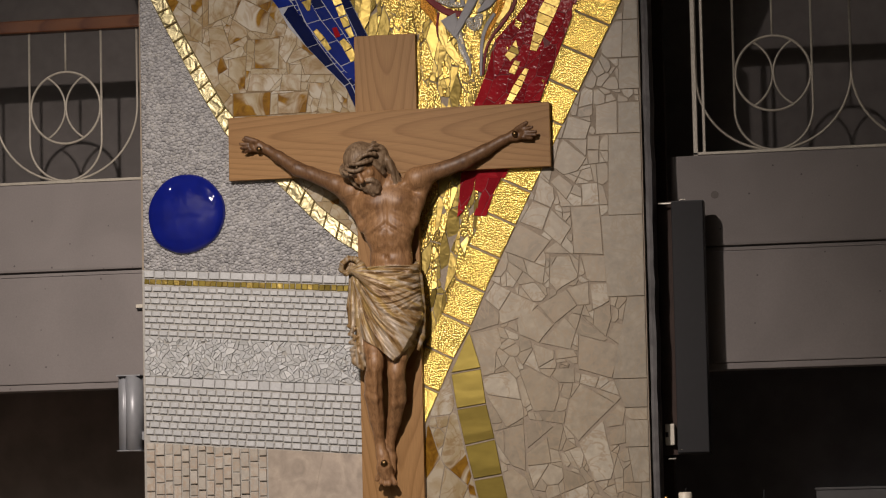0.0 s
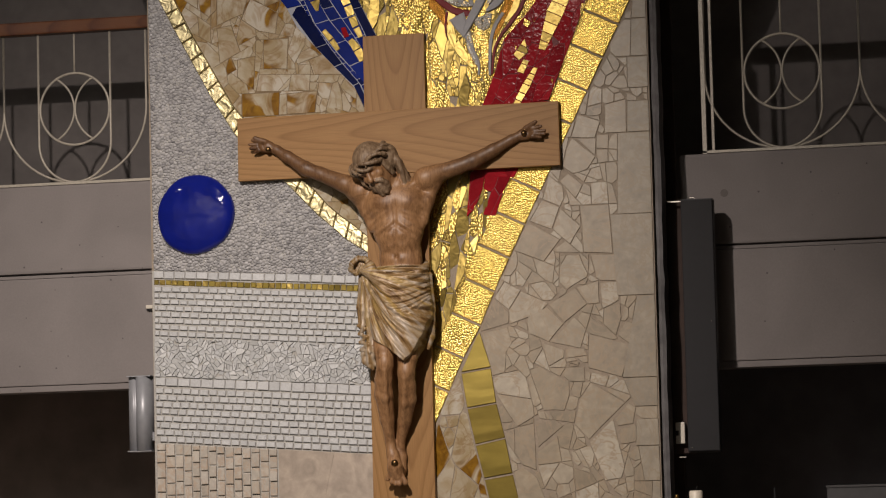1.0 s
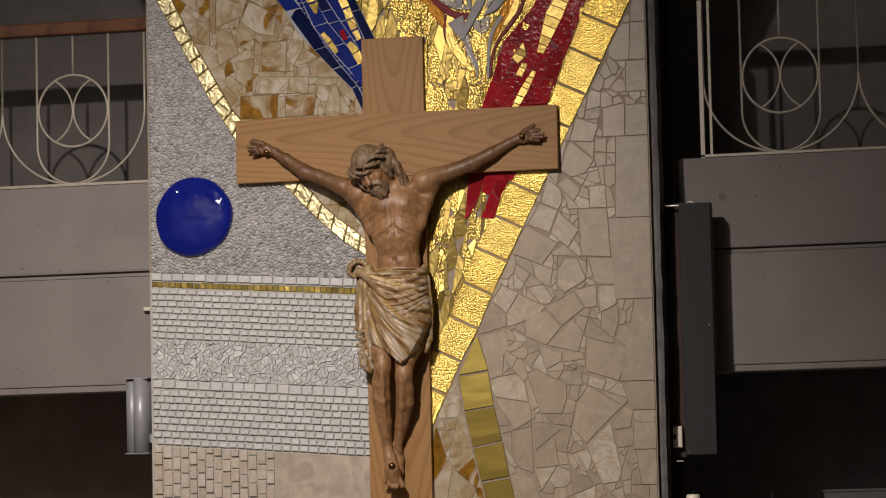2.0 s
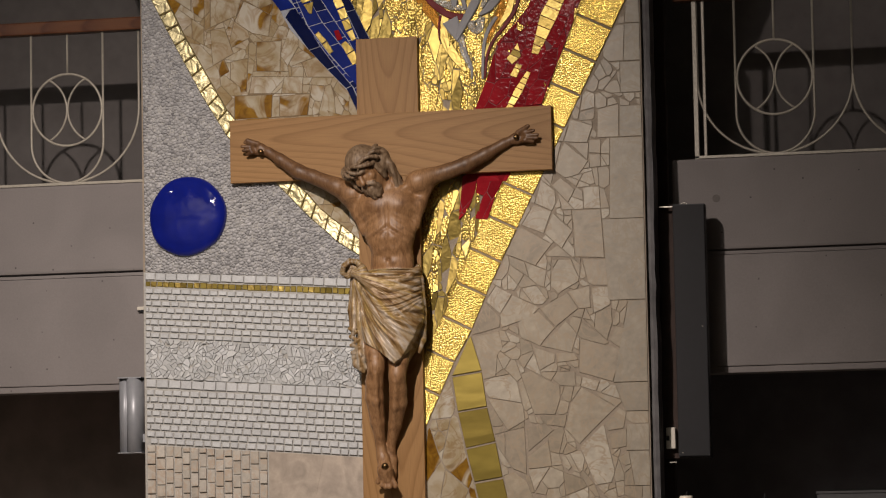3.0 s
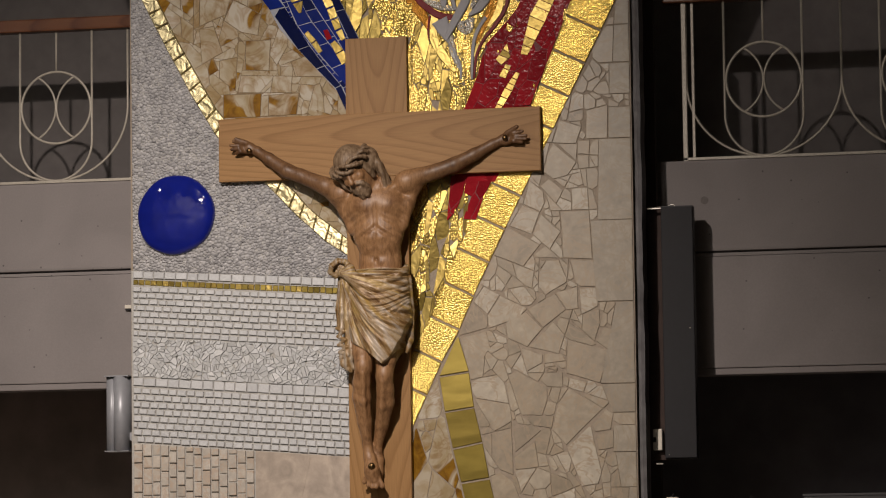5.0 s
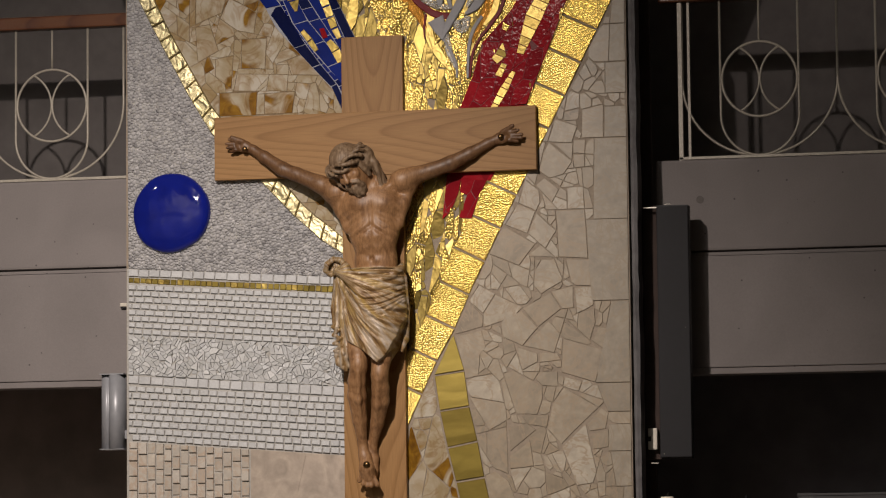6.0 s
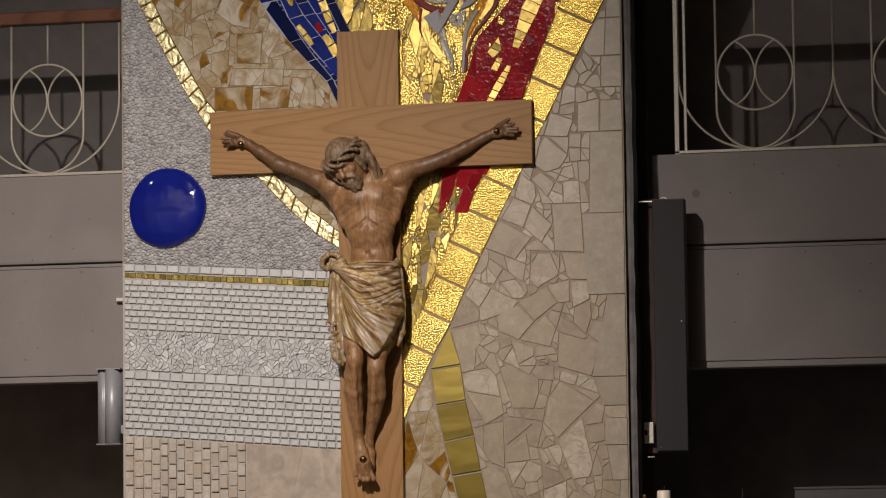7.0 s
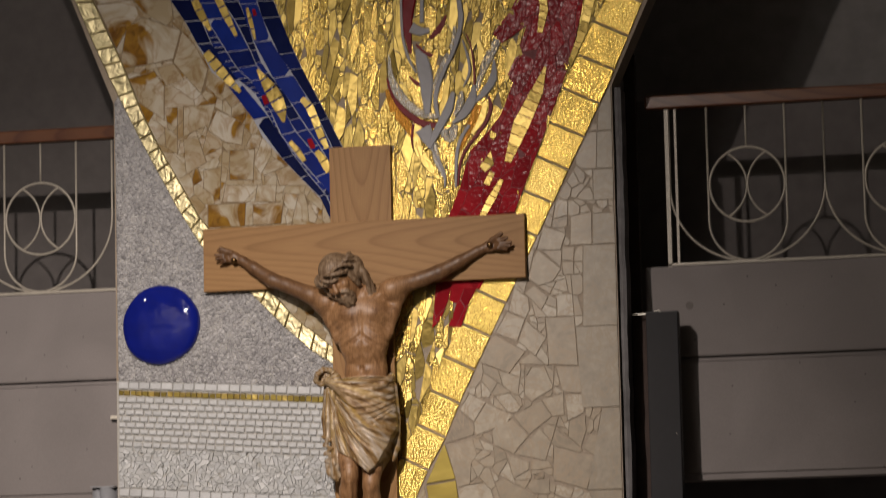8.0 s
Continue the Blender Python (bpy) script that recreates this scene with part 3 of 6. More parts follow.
lay_joined("marble_shard_field", shards[300:], M_WHITE_JOINED, WALL, 0.017, 0.001, 0.2, rnd, label="broken white marble shards", spread=0.004)

pebble_region = ccw([(X0, LINES["square_top"](X0)), (X1, LINES["square_top"](X1)), *CREAM_L[::-1][:-4], (-1.570, 4.483), (X0 - 0.006, CORNER_L + 0.01)])
lay("mortar_bed", pebble_region, M_BED, WALL, 0.0092, 0.001, 0, rnd, label="light mortar bed under the pebbles")
lay_joined("pebble_field", cells(pebble_region, 0.0128, 5, 1.25, 20, 0.06, 0.5, 0.0005, 0.4), M_PEBBLE, WALL, 0.0135, 0.0030, 0.12, rnd, 0.0036, "dense field of small white pebbles", 0.003, True)

# upright bricks below the rows, then large rose slabs
BRICK_X1 = [(-0.977, 2.149)][0][0]
Z_LOW = [(-1.588, 1.751)][0][1]
col = 0
x = X0
while x < BRICK_X1 - 0.02:
    w = min(0.044 * rnd.uniform(0.92, 1.08), BRICK_X1 - x)
    z = LINES["rows2_end"](x + w / 2) - 0.003
    first = True
    while z > Z_LOW:
        h = 0.066 * rnd.uniform(0.85, 1.15) * (rnd.uniform(0.35, 0.95) if first else 1)
        first = False
        q = 0.003
        poly = [(x + q, z - h + q), (x + w - q, z - h + q), (x + w - q, z - q), (x + q, z - q)]
        lay("stone_brick", poly, M_BRICK, WALL, 0.019 + rnd.uniform(-0.004, 0.005), 0.002, 0.07, rnd)
        z -= h
    x += w
slab_region = [(BRICK_X1 + 0.004, Z_LOW), (X1, Z_LOW), (X1, LINES["rows2_end"](X1) - 0.003), (BRICK_X1 + 0.004, LINES["rows2_end"](BRICK_X1) - 0.003)]
for poly in broken(slab_region, 0.30, (None, None), 4, 0.0004, 0.8, 0, 0.3):
    lay("rose_slab", poly, M_PINK, WALL, 0.0125, 0.0008, 0.004, rnd)


# ---- the blue disc ----
def disc():
    (cx, cz), = [(-1.362, 3.342)]
    bm = bmesh.new()
    rings = []
    for grow, y in ((1.0, 0.0), (1.0, 0.020), (0.985, 0.031), (0.95, 0.039), (0.85, 0.046), (0.6, 0.052), (0.3, 0.0545)):
        ring = []
        for k in range(72):
            a = k * math.tau / 72
            wob = 1 + 0.018 * math.sin(2 * a + 0.6) + 0.010 * math.sin(3 * a + 2.0) + 0.006 * math.sin(7 * a)
            ring.append(bm.verts.new((cx + 0.192 * grow * wob * math.cos(a), -y, cz + 0.197 * grow * wob * math.sin(a))))
        rings.append(ring)
    for a, b in zip(rings, rings[1:]):
        for k in range(72):
            bm.faces.new((a[k], a[(k + 1) % 72], b[(k + 1) % 72], b[k]))
    bm.faces.new(rings[-1])
    return part("glass_disc", bm, M_DISC, WALL, "glossy cobalt blue fused glass disc", True)


disc()


def bed_under(region, mat, height, label):
    """Mortar bed that a field of glass is set in."""
    lay("mortar_bed", ccw(region), mat, WALL, height, 0.001, 0, rnd, label=label)


# ---- mosaic, middle: pale gold border, onyx, blue ribbon, gold field, gold band ----
def worn(poly, most):
    """Knock the corners of a stone about and chip its edges a little."""
    out = []
    for (xa, za), (xb, zb) in zip(poly, poly[1:] + poly[:1]):
        out.append((xa, za))
        if math.dist((xa, za), (xb, zb)) > 0.05:
            k = rnd.uniform(0.3, 0.7)
            d = math.dist((xa, za), (xb, zb))
            o = rnd.uniform(-most, most) * 0.5
            out.append((xa + (xb - xa) * k + (zb - za) / d * o, za + (zb - za) * k - (xb - xa) / d * o))
    return out


def fitted(stones, fill, gap=0.003, least=0.00016, slim=0.028):
    """Small pieces cut back so that they lie round the chosen large ones."""
    boxes = [(min(p[0] for p in b), max(p[0] for p in b), min(p[1] for p in b), max(p[1] for p in b), b) for b in stones]
    done = []
    for poly in fill:
        bits = [poly]
        for x0, x1, z0, z1, big in boxes:
            left = []
            for bit in bits:
                if max(p[0] for p in bit) < x0 - gap or min(p[0] for p in bit) > x1 + gap or max(p[1] for p in bit) < z0 - gap or min(p[1] for p in bit) > z1 + gap:
                    left.append(bit)
                    continue
                rest = bit
                for (xa, za), (xb, zb) in zip(big, big[1:] + big[:1]):
                    d = math.hypot(xb - xa, zb - za) or 1
                    nx, nz = (zb - za) / d, -(xb - xa) / d
                    off = nx * xa + nz * za + gap
                    out = clip(rest, -nx, -nz, -off)
                    if len(out) > 2 and abs(area(out)) > least:
                        left.append(out)
                    rest = clip(rest, nx, nz, off - (gap if len(out) > 2 else 0))
                    if len(rest) < 3:
                        break
            bits = left
        done += [ccw(tidy(b)) for b in bits if len(tidy(b)) > 2 and abs(area(b)) > least and abs(area(b)) > slim * sum(math.dist(p, q) for p, q in zip(b, b[1:] + b[:1])) ** 2]
    return done


def border(name, left, right, size, mat, height, gap, tilt=0.03, bevel=0.003, wobble=0.1):
    """Square pieces one after another between two lines."""
    n = max(1, round((length(left) + length(right)) / 2 / size))
    cuts = [0.0] + [(i + rnd.uniform(-wobble, wobble)) / n for i in range(1, n)] + [1.0]
    g = gap / ((length(left) + length(right)) / 2)
    for a, b in zip(cuts, cuts[1:]):
        poly = [between(left, right, a + g, 0.01), between(left, right, (a + b) / 2, 0.01), between(left, right, b - g, 0.01),
                between(left, right, b - g, 0.99), between(left, right, (a + b) / 2, 0.99), between(left, right, a + g, 0.99)]
        lay(name, ccw(poly), mat, WALL, height + rnd.uniform(-0.002, 0.002), bevel, tilt, rnd)


border("pale_gold_tile", CREAM_L, CREAM_R, 0.083, M_GOLD_WAVE, 0.022, 0.002, 0.05, 0.004)
onyx_region = ccw(CREAM_R + BLUE_L[::-1])
M_AMBER = onyx_material("amber_onyx", 0.50)
PALE_ONYX = [ccw(p) for p in (
    [(-1.241, 4.788), (-1.176, 4.713), (-1.111, 4.594), (-1.147, 4.472), (-1.286, 4.638)],
    [(-1.37, 4.615), (-1.286, 4.632), (-1.235, 4.55), (-1.325, 4.525)],
    [(-1.237, 4.413), (-1.076, 4.418), (-1.107, 4.319), (-1.239, 4.267)],
    [(-1.068, 4.389), (-1.003, 4.355), (-0.93, 4.309), (-0.945, 4.209), (-1.028, 4.228), (-1.116, 4.291)],
    [(-1.239, 4.253), (-1.167, 4.263), (-1.124, 4.132), (-1.227, 4.079)],
    [(-0.869, 4.005), (-0.775, 4.0), (-0.782, 3.92), (-0.884, 3.925)],
    [(-0.78, 4.072), (-0.672, 4.108), (-0.614, 3.991), (-0.758, 3.999)],
    [(-1.336, 4.317), (-1.271, 4.269), (-1.272, 4.182), (-1.329, 4.216)])]
AMBER_ONYX = [ccw(p) for p in (
    [(-1.524, 4.828), (-1.439, 4.873), (-1.246, 4.796), (-1.286, 4.655), (-1.384, 4.638), (-1.561, 4.62)],
    [(-1.49, 4.965), (-1.296, 4.952), (-1.283, 4.85), (-1.321, 4.824), (-1.433, 4.896)],
    [(-1.68, 4.948), (-1.49, 4.965), (-1.462, 4.889), (-1.53, 4.805), (-1.577, 4.723), (-1.606, 4.796)],
    [(-1.518, 4.567), (-1.385, 4.601), (-1.334, 4.52), (-1.336, 4.354), (-1.453, 4.439)],
    [(-1.006, 4.184), (-0.88, 4.183), (-0.891, 4.033), (-1.008, 4.04)],
    [(-1.121, 3.923), (-0.93, 3.922), (-0.937, 3.808), (-1.122, 3.809)],
    [(-0.893, 3.911), (-0.74, 3.917), (-0.756, 3.813), (-0.895, 3.812)],
    [(-1.138, 4.091), (-1.05, 4.106), (-1.061, 3.942), (-1.14, 4.005)])]
bed_under(onyx_region, plain("brown_mortar", (0.20, 0.145, 0.085), 0.9, 0, 0.15, 60, 0.2), 0.0074, "")
for group, mat in ((PALE_ONYX, M_ONYX), (AMBER_ONYX, M_AMBER)):
    for poly in group:
        lay("onyx_piece", worn(poly, 0.004), mat, WALL, 0.0094 + rnd.uniform(-0.0006, 0.0006), 0.001, 0.008, rnd, shrink=0.02)
for poly in fitted(PALE_ONYX + AMBER_ONYX, broken(onyx_region, 0.118, (None, None, 0.06, 0.075), 21, 0.0016, 1.3, 100), 0.002, 0.00008, 0.014):
    lay("onyx_piece", poly, M_ONYX if rnd.random() < 0.8 else M_AMBER, WALL, 0.0092 + rnd.uniform(-0.0008, 0.0008), 0.001, 0.008, rnd)

# the ribbon's courses run along it, with gold streaks and a few red chips laid over
courses = [0.0, 0.19, 0.27, 0.50, 0.62, 0.84, 1.0]
ribbon_len = (length(BLUE_L) + length(BLUE_R)) / 2


def ribbon(i, u):
    k = courses[i] + (0 if i in (0, len(courses) - 1) else 0.035 * math.sin(11 * u + i * 1.7))
    return between(BLUE_L, BLUE_R, min(1, max(0, u)), k)


def ribbon_piece(c, a, b, q):
    va, vb = ribbon(c, a + q), ribbon(c + 1, a + q)
    wa, wb = ribbon(c, b - q), ribbon(c + 1, b - q)
    g = 0.0018

    def nudge(p, o):
        d = math.dist(p, o) or 1
        return (p[0] + (o[0] - p[0]) * min(0.4, g / d), p[1] + (o[1] - p[1]) * min(0.4, g / d))
    return [nudge(va, vb), nudge(vb, va), nudge(wb, wa), nudge(wa, wb)]


M_GREYBED = plain("pale_grey_mortar", (0.34, 0.36, 0.42), 0.9, 0, 0.1, 60, 0.2)
for i in range(12):
    a, b = i / 12, (i + 1) / 12
    bed_under([between(BLUE_L, BLUE_R, a, 0), between(BLUE_L, BLUE_R, b, 0), between(BLUE_L, BLUE_R, b, 1), between(BLUE_L, BLUE_R, a, 1)], M_GREYBED, 0.0112, "")
# navy edges in long pieces, a row of small squares, broad cobalt pieces between
RIBBON = [(M_NAVY, (0.12, 0.17, 0.22)), (M_BLUE, (0.026, 0.034, 0.05)), (M_COBALT, (0.09, 0.13, 0.18)), (M_NAVY, (0.04, 0.07, 0.10)), (M_COBALT, (0.12, 0.16, 0.22)), (M_NAVY, (0.10, 0.16, 0.22))]
for c, (tone, sizes) in enumerate(RIBBON):
    u = -rnd.uniform(0, 0.05)
    q = 0.0018 / ribbon_len
    while u < 1:
        du = rnd.choice(sizes) / ribbon_len
        a, b = max(0, u), min(1, u + du)
        u += du
        if b - a < 0.012:
            continue
        lay("blue_tessera", ccw(ribbon_piece(c, a, b, q)), tone if rnd.random() < 0.75 else M_BLUE, WALL, 0.013, 0.0012, 0.02, rnd)
STREAKS = [
    ([(-1.121, 4.679), (-1.065, 4.603), (-1.009, 4.535), (-0.944, 4.467)], [0.038, 0.055, 0.044, 0.017]),
    ([(-0.862, 4.579), (-0.82, 4.513), (-0.782, 4.454), (-0.746, 4.38), (-0.73, 4.304)], [0.011, 0.049, 0.077, 0.066, 0.011]),
    ([(-0.643, 4.424), (-0.596, 4.371), (-0.569, 4.295), (-0.542, 4.221), (-0.515, 4.164)], [0.025, 0.044, 0.038, 0.038, 0.022]),
    ([(-0.703, 4.213), (-0.665, 4.164), (-0.629, 4.109)], [0.022, 0.03, 0.022]),
    ([(-0.571, 4.159), (-0.536, 4.109), (-0.509, 4.05)], [0.027, 0.044, 0.033]),
    ([(-1.175, 4.945), (-1.139, 4.864), (-1.094, 4.782)], [0.038, 0.044, 0.017]),
    ([(-1.057, 4.949), (-1.012, 4.85), (-0.962, 4.746)], [0.038, 0.038, 0.017]),
    ([(-0.909, 4.889), (-0.887, 4.803), (-0.868, 4.723)], [0.014, 0.027, 0.011]),
]
for line, widths in STREAKS:
    n = max(2, round(length(line) / 0.06))
    for i in range(n):
        poly = []
        for k, side in ((i / n + 0.012, -0.5), ((i + 1) / n - 0.012, -0.5), ((i + 1) / n - 0.012, 0.5), (i / n + 0.012, 0.5)):
            x, z = along(line, k)
            (xa, za), (xb, zb) = along(line, max(0, k - 0.1)), along(line, min(1, k + 0.1))
            d = math.dist((xa, za), (xb, zb))
            j = min(int(k * (len(widths) - 1)), len(widths) - 2)
            half = (widths[j] + (widths[j + 1] - widths[j]) * (k * (len(widths) - 1) - j)) * side
            poly.append((x + (zb - za) / d * half, z - (xb - xa) / d * half))
        lay("gold_streak", ccw(poly), M_GOLD_LEAF, WALL, 0.0165, 0.0015, 0.05, rnd)
for poly in [[(-0.842, 4.444), (-0.819, 4.448), (-0.802, 4.405), (-0.828, 4.398)], [(-0.616, 4.217), (-0.593, 4.221), (-0.574, 4.175), (-0.6, 4.168)], [(-0.883, 4.876), (-0.866, 4.878), (-0.858, 4.846), (-0.875, 4.842)]]:
    lay("red_chip", ccw(poly), M_RED, WALL, 0.0168, 0.0012, 0.02, rnd)


def at_reach(line, d, s):
    """The point of a polyline that lies s along the direction d."""
    vals = [p[0] * d[0] + p[1] * d[1] for p in line]
    if s <= vals[0]:
        return line[0]
    for p, q, a, b in zip(line, line[1:], vals, vals[1:]):
        if a <= s <= b:
            k = (s - a) / (b - a)
            return (p[0] + (q[0] - p[0]) * k, p[1] + (q[1] - p[1]) * k)
    return line[-1]


def gold_band():
    """Large hammered tiles, cut square across the band."""
    ends = BAND_R[0], BAND_R[-1]
    n = math.dist(*ends)
    d = ((ends[1][0] - ends[0][0]) / n, (ends[1][1] - ends[0][1]) / n)
    mark = [(0.342, 3.376)][0]
    s0 = mark[0] * d[0] + mark[1] * d[1]
    lo = min(BAND_L[0][0] * d[0] + BAND_L[0][1] * d[1], BAND_R[0][0] * d[0] + BAND_R[0][1] * d[1])
    s = s0 - 0.1755 * math.ceil((s0 - lo) / 0.1755)
    last = max(p[0] * d[0] + p[1] * d[1] for p in (BAND_L[-1], BAND_R[-1]))
    while s < last:
        cuts = [s + 0.0045, s + 0.06, s + 0.117, s + 0.171]
        poly = tidy([at_reach(BAND_L, d, c) for c in cuts] + [at_reach(BAND_R, d, c) for c in cuts[::-1]])
        if len(poly) > 2 and abs(area(poly)) > 0.002:
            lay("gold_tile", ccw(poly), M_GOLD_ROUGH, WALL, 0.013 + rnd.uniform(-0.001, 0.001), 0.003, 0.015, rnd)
        s += 0.1755


gold_band()
for (a, b), (c, d) in zip(zip(OLIVE_L, OLIVE_L[1:]), zip(OLIVE_R, OLIVE_R[1:])):
    quad = ccw([a, b, d, c])
    lay("old_gold_tile", quad, M_GOLD_DARK, WALL, 0.012, 0.002, 0.02, rnd, shrink=0.05)
low_onyx = ccw([(-0.244, 2.176), (-0.193, 2.291), (-0.133, 2.416), (-0.074, 2.515), (-0.048, 2.352), (-0.012, 2.176), (0.027, 2.015), (0.081, 1.768), (-0.276, 1.773)])
for poly in broken(low_onyx, 0.10, (None, None, 0.05), 8, 0.0032, 2.2, 80):
    lay("onyx_piece", poly, M_AMBER if rnd.random() < 0.3 else M_ONYX, WALL, 0.0092, 0.001, 0.008, rnd)

RED_MAIN = ccw([(0.072, 3.794), (0.14, 3.958), (0.185, 4.112), (0.287, 4.217), (0.344, 4.285), (0.406, 4.436), (0.377, 4.471), (0.423, 4.562), (0.482, 4.713), (0.358, 4.632), (0.313, 4.682), (0.404, 4.79), (0.492, 4.965), (0.781, 4.946), (0.748, 4.768), (0.723, 4.66), (0.672, 4.486), (0.539, 4.148), (0.398, 3.811)])
RED_LOW = [ccw(p) for p in ([(0.008, 3.483), (-0.017, 3.269), (0.025, 3.308), (0.065, 3.4), (0.083, 3.492)], [(0.083, 3.497), (0.07, 3.399), (0.106, 3.382), (0.063, 3.275), (0.124, 3.267), (0.164, 3.38), (0.226, 3.492)])]
RED_UPPER_LINK = ccw([(0.07, 3.809), (0.021, 3.456), (0.22, 3.449), (0.407, 3.806)])
SLITS = [ccw(p) for p in (
    [(0.577, 4.531), (0.551, 4.372), (0.475, 4.206), (0.388, 4.049), (0.355, 4.059), (0.401, 4.241), (0.488, 4.39)],
    [(0.84, 4.901), (0.773, 4.657), (0.691, 4.496), (0.676, 4.525), (0.741, 4.686), (0.78, 4.904)],
    [(0.576, 4.917), (0.589, 4.778), (0.558, 4.67), (0.531, 4.677), (0.546, 4.809), (0.526, 4.921)],
    [(0.35, 3.966), (0.312, 3.881), (0.255, 3.791), (0.221, 3.792), (0.274, 3.894), (0.331, 3.973)],
    [(0.29, 4.112), (0.305, 4.045), (0.26, 4.009), (0.233, 4.038)],
    [(0.309, 4.001), (0.28, 3.943), (0.248, 3.955), (0.282, 4.014)])]
gold_region = ccw(BLUE_R + [(-0.268, 2.433)] + BAND_L[::-1])


def covered(p):
    return any(inside(p, r) for r in (RED_MAIN, *RED_LOW, RED_UPPER_LINK))


gold_bits = []
for poly in cells(gold_region, 0.030, 31, 4.0, 83, 0.1, 0.48, 0.0016, 0.9):
    size = rnd.choice((None, None, None, None, 0.022, 0.027))
    gold_bits += [poly] if size is None or area(poly) < size * size * 1.5 else cells(poly, size, rnd.randrange(999), rnd.uniform(1.2, 2.6), rnd.gauss(84, 14), 0.05, 0.45, 0.0014, 0.6)
for poly in gold_bits:
    c = centre(poly)
    if covered(c) and all(covered(p) for p in poly):
        continue
    # beaded glass runs in drifts between the smooth leaves
    drift = math.sin(c[0] * 21 + 1.6 * math.sin(c[1] * 3.1)) + rnd.gauss(0, 0.75)
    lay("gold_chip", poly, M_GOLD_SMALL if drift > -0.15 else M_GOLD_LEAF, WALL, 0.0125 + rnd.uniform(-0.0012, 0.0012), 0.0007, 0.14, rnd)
M_REDBED = plain("rose_grey_mortar", (0.20, 0.075, 0.08), 0.9, 0, 0.1, 60, 0.2)
for r, region in enumerate((RED_MAIN, RED_UPPER_LINK, *RED_LOW)):
    bed_under(region, M_REDBED, 0.0158 + 0.0003 * r, "")
    for poly in cells(region, 0.055, 41 + r, 2.4, 62, 0.05, 0.36, 0.0016, 0.4):
        lay("red_tessera", poly, M_RED, WALL, 0.0175 + rnd.uniform(-0.0006, 0.0006) + 0.0003 * r, 0.001, 0.02, rnd)
for r, region in enumerate(SLITS):
    ux, uz = math.cos(radians(64)), math.sin(radians(64))
    reach = [p[0] * ux + p[1] * uz for p in region]
    at = min(reach)
    while at < max(reach):
        size = rnd.uniform(0.028, 0.055)
        poly = tidy(clip(clip(region, ux, uz, at + size - 0.002), -ux, -uz, -at))
        at += size
        if len(poly) < 3 or abs(area(poly)) < 0.0002:
            continue
        poly = ccw(poly)
        lay("gold_chip", poly, M_GOLD_LEAF, WALL, 0.0205, 0.0015, 0.08, rnd)


# ---- the flame and dove emblem, in raised curved strips ----
def strip(name, line, widths, mat, height, base=0.006, label=""):
    """A tapered curved strip along line."""
    n = 26
    pts = []
    ctrl = line
    for i in range(n):
        k = i / (n - 1) * (len(ctrl) - 1)
        j = min(int(k), len(ctrl) - 2)
        f = k - j
        p0, p1, p2, p3 = ctrl[max(0, j - 1)], ctrl[j], ctrl[j + 1], ctrl[min(len(ctrl) - 1, j + 2)]
        pts.append(tuple(0.5 * ((2 * b) + (c - a) * f + (2 * a - 5 * b + 4 * c - d) * f * f + (3 * b - a - 3 * c + d) * f ** 3) for a, b, c, d in zip(p0, p1, p2, p3)))
    left, right = [], []
    for i, p in enumerate(pts):
        a, b = pts[max(0, i - 1)], pts[min(n - 1, i + 1)]
        d = math.dist(a, b) or 1
        nx, nz = -(b[1] - a[1]) / d, (b[0] - a[0]) / d
        k = i / (n - 1) * (len(widths) - 1)
        j = min(int(k), len(widths) - 2)
        w = (widths[j] + (widths[j + 1] - widths[j]) * (k - j)) / 2
        left.append((p[0] + nx * w, p[1] + nz * w))
        right.append((p[0] - nx * w, p[1] - nz * w))
    bm = bmesh.new()
    rows = []
    for (l, r) in zip(left, right):
        m = ((l[0] + r[0]) / 2, (l[1] + r[1]) / 2)
        def at_(p, k, y):
            return bm.verts.new((m[0] + (p[0] - m[0]) * k, -y, m[1] + (p[1] - m[1]) * k))
        rows.append([at_(l, 1, base), at_(l, 1, height - 0.003), at_(l, 0.8, height), at_(r, 0.8, height), at_(r, 1, height - 0.003), at_(r, 1, base)])
    for a, b in zip(rows, rows[1:]):
        for k in range(5):
            bm.faces.new((a[k], a[k + 1], b[k + 1], b[k]))
    bm.faces.new(rows[0])
    bm.faces.new(rows[-1][::-1])
    return part(name, bm, mat, WALL, label)


strip("red_strip", [(-0.213, 4.494), (-0.184, 4.409), (-0.135, 4.337), (-0.067, 4.278), (-0.011, 4.255), (0.039, 4.25)], [0.008, 0.022, 0.033, 0.033, 0.033, 0.028], M_REDLINE, 0.02, label="dark red enamel curve")
strip("red_strip", [(-0.089, 4.899), (-0.103, 4.808), (-0.105, 4.71), (-0.093, 4.607)], [0.072, 0.055, 0.039, 0.008], M_REDLINE, 0.021)
strip("red_strip", [(0.087, 4.788), (0.052, 4.723), (0.004, 4.679)], [0.008, 0.033, 0.017], M_REDLINE, 0.02)
strip("red_strip", [(-0.064, 4.652), (-0.031, 4.617), (0.013, 4.589)], [0.011, 0.017, 0.019], M_REDLINE, 0.027)
strip("red_strip", [(-0.101, 4.496), (-0.071, 4.466), (-0.043, 4.448)], [0.008, 0.019, 0.017], M_REDLINE, 0.02)
strip("red_strip", [(0.183, 4.687), (0.206, 4.622), (0.218, 4.524), (0.218, 4.441), (0.214, 4.381)], [0.006, 0.008, 0.011, 0.011, 0.006], M_REDLINE, 0.022)
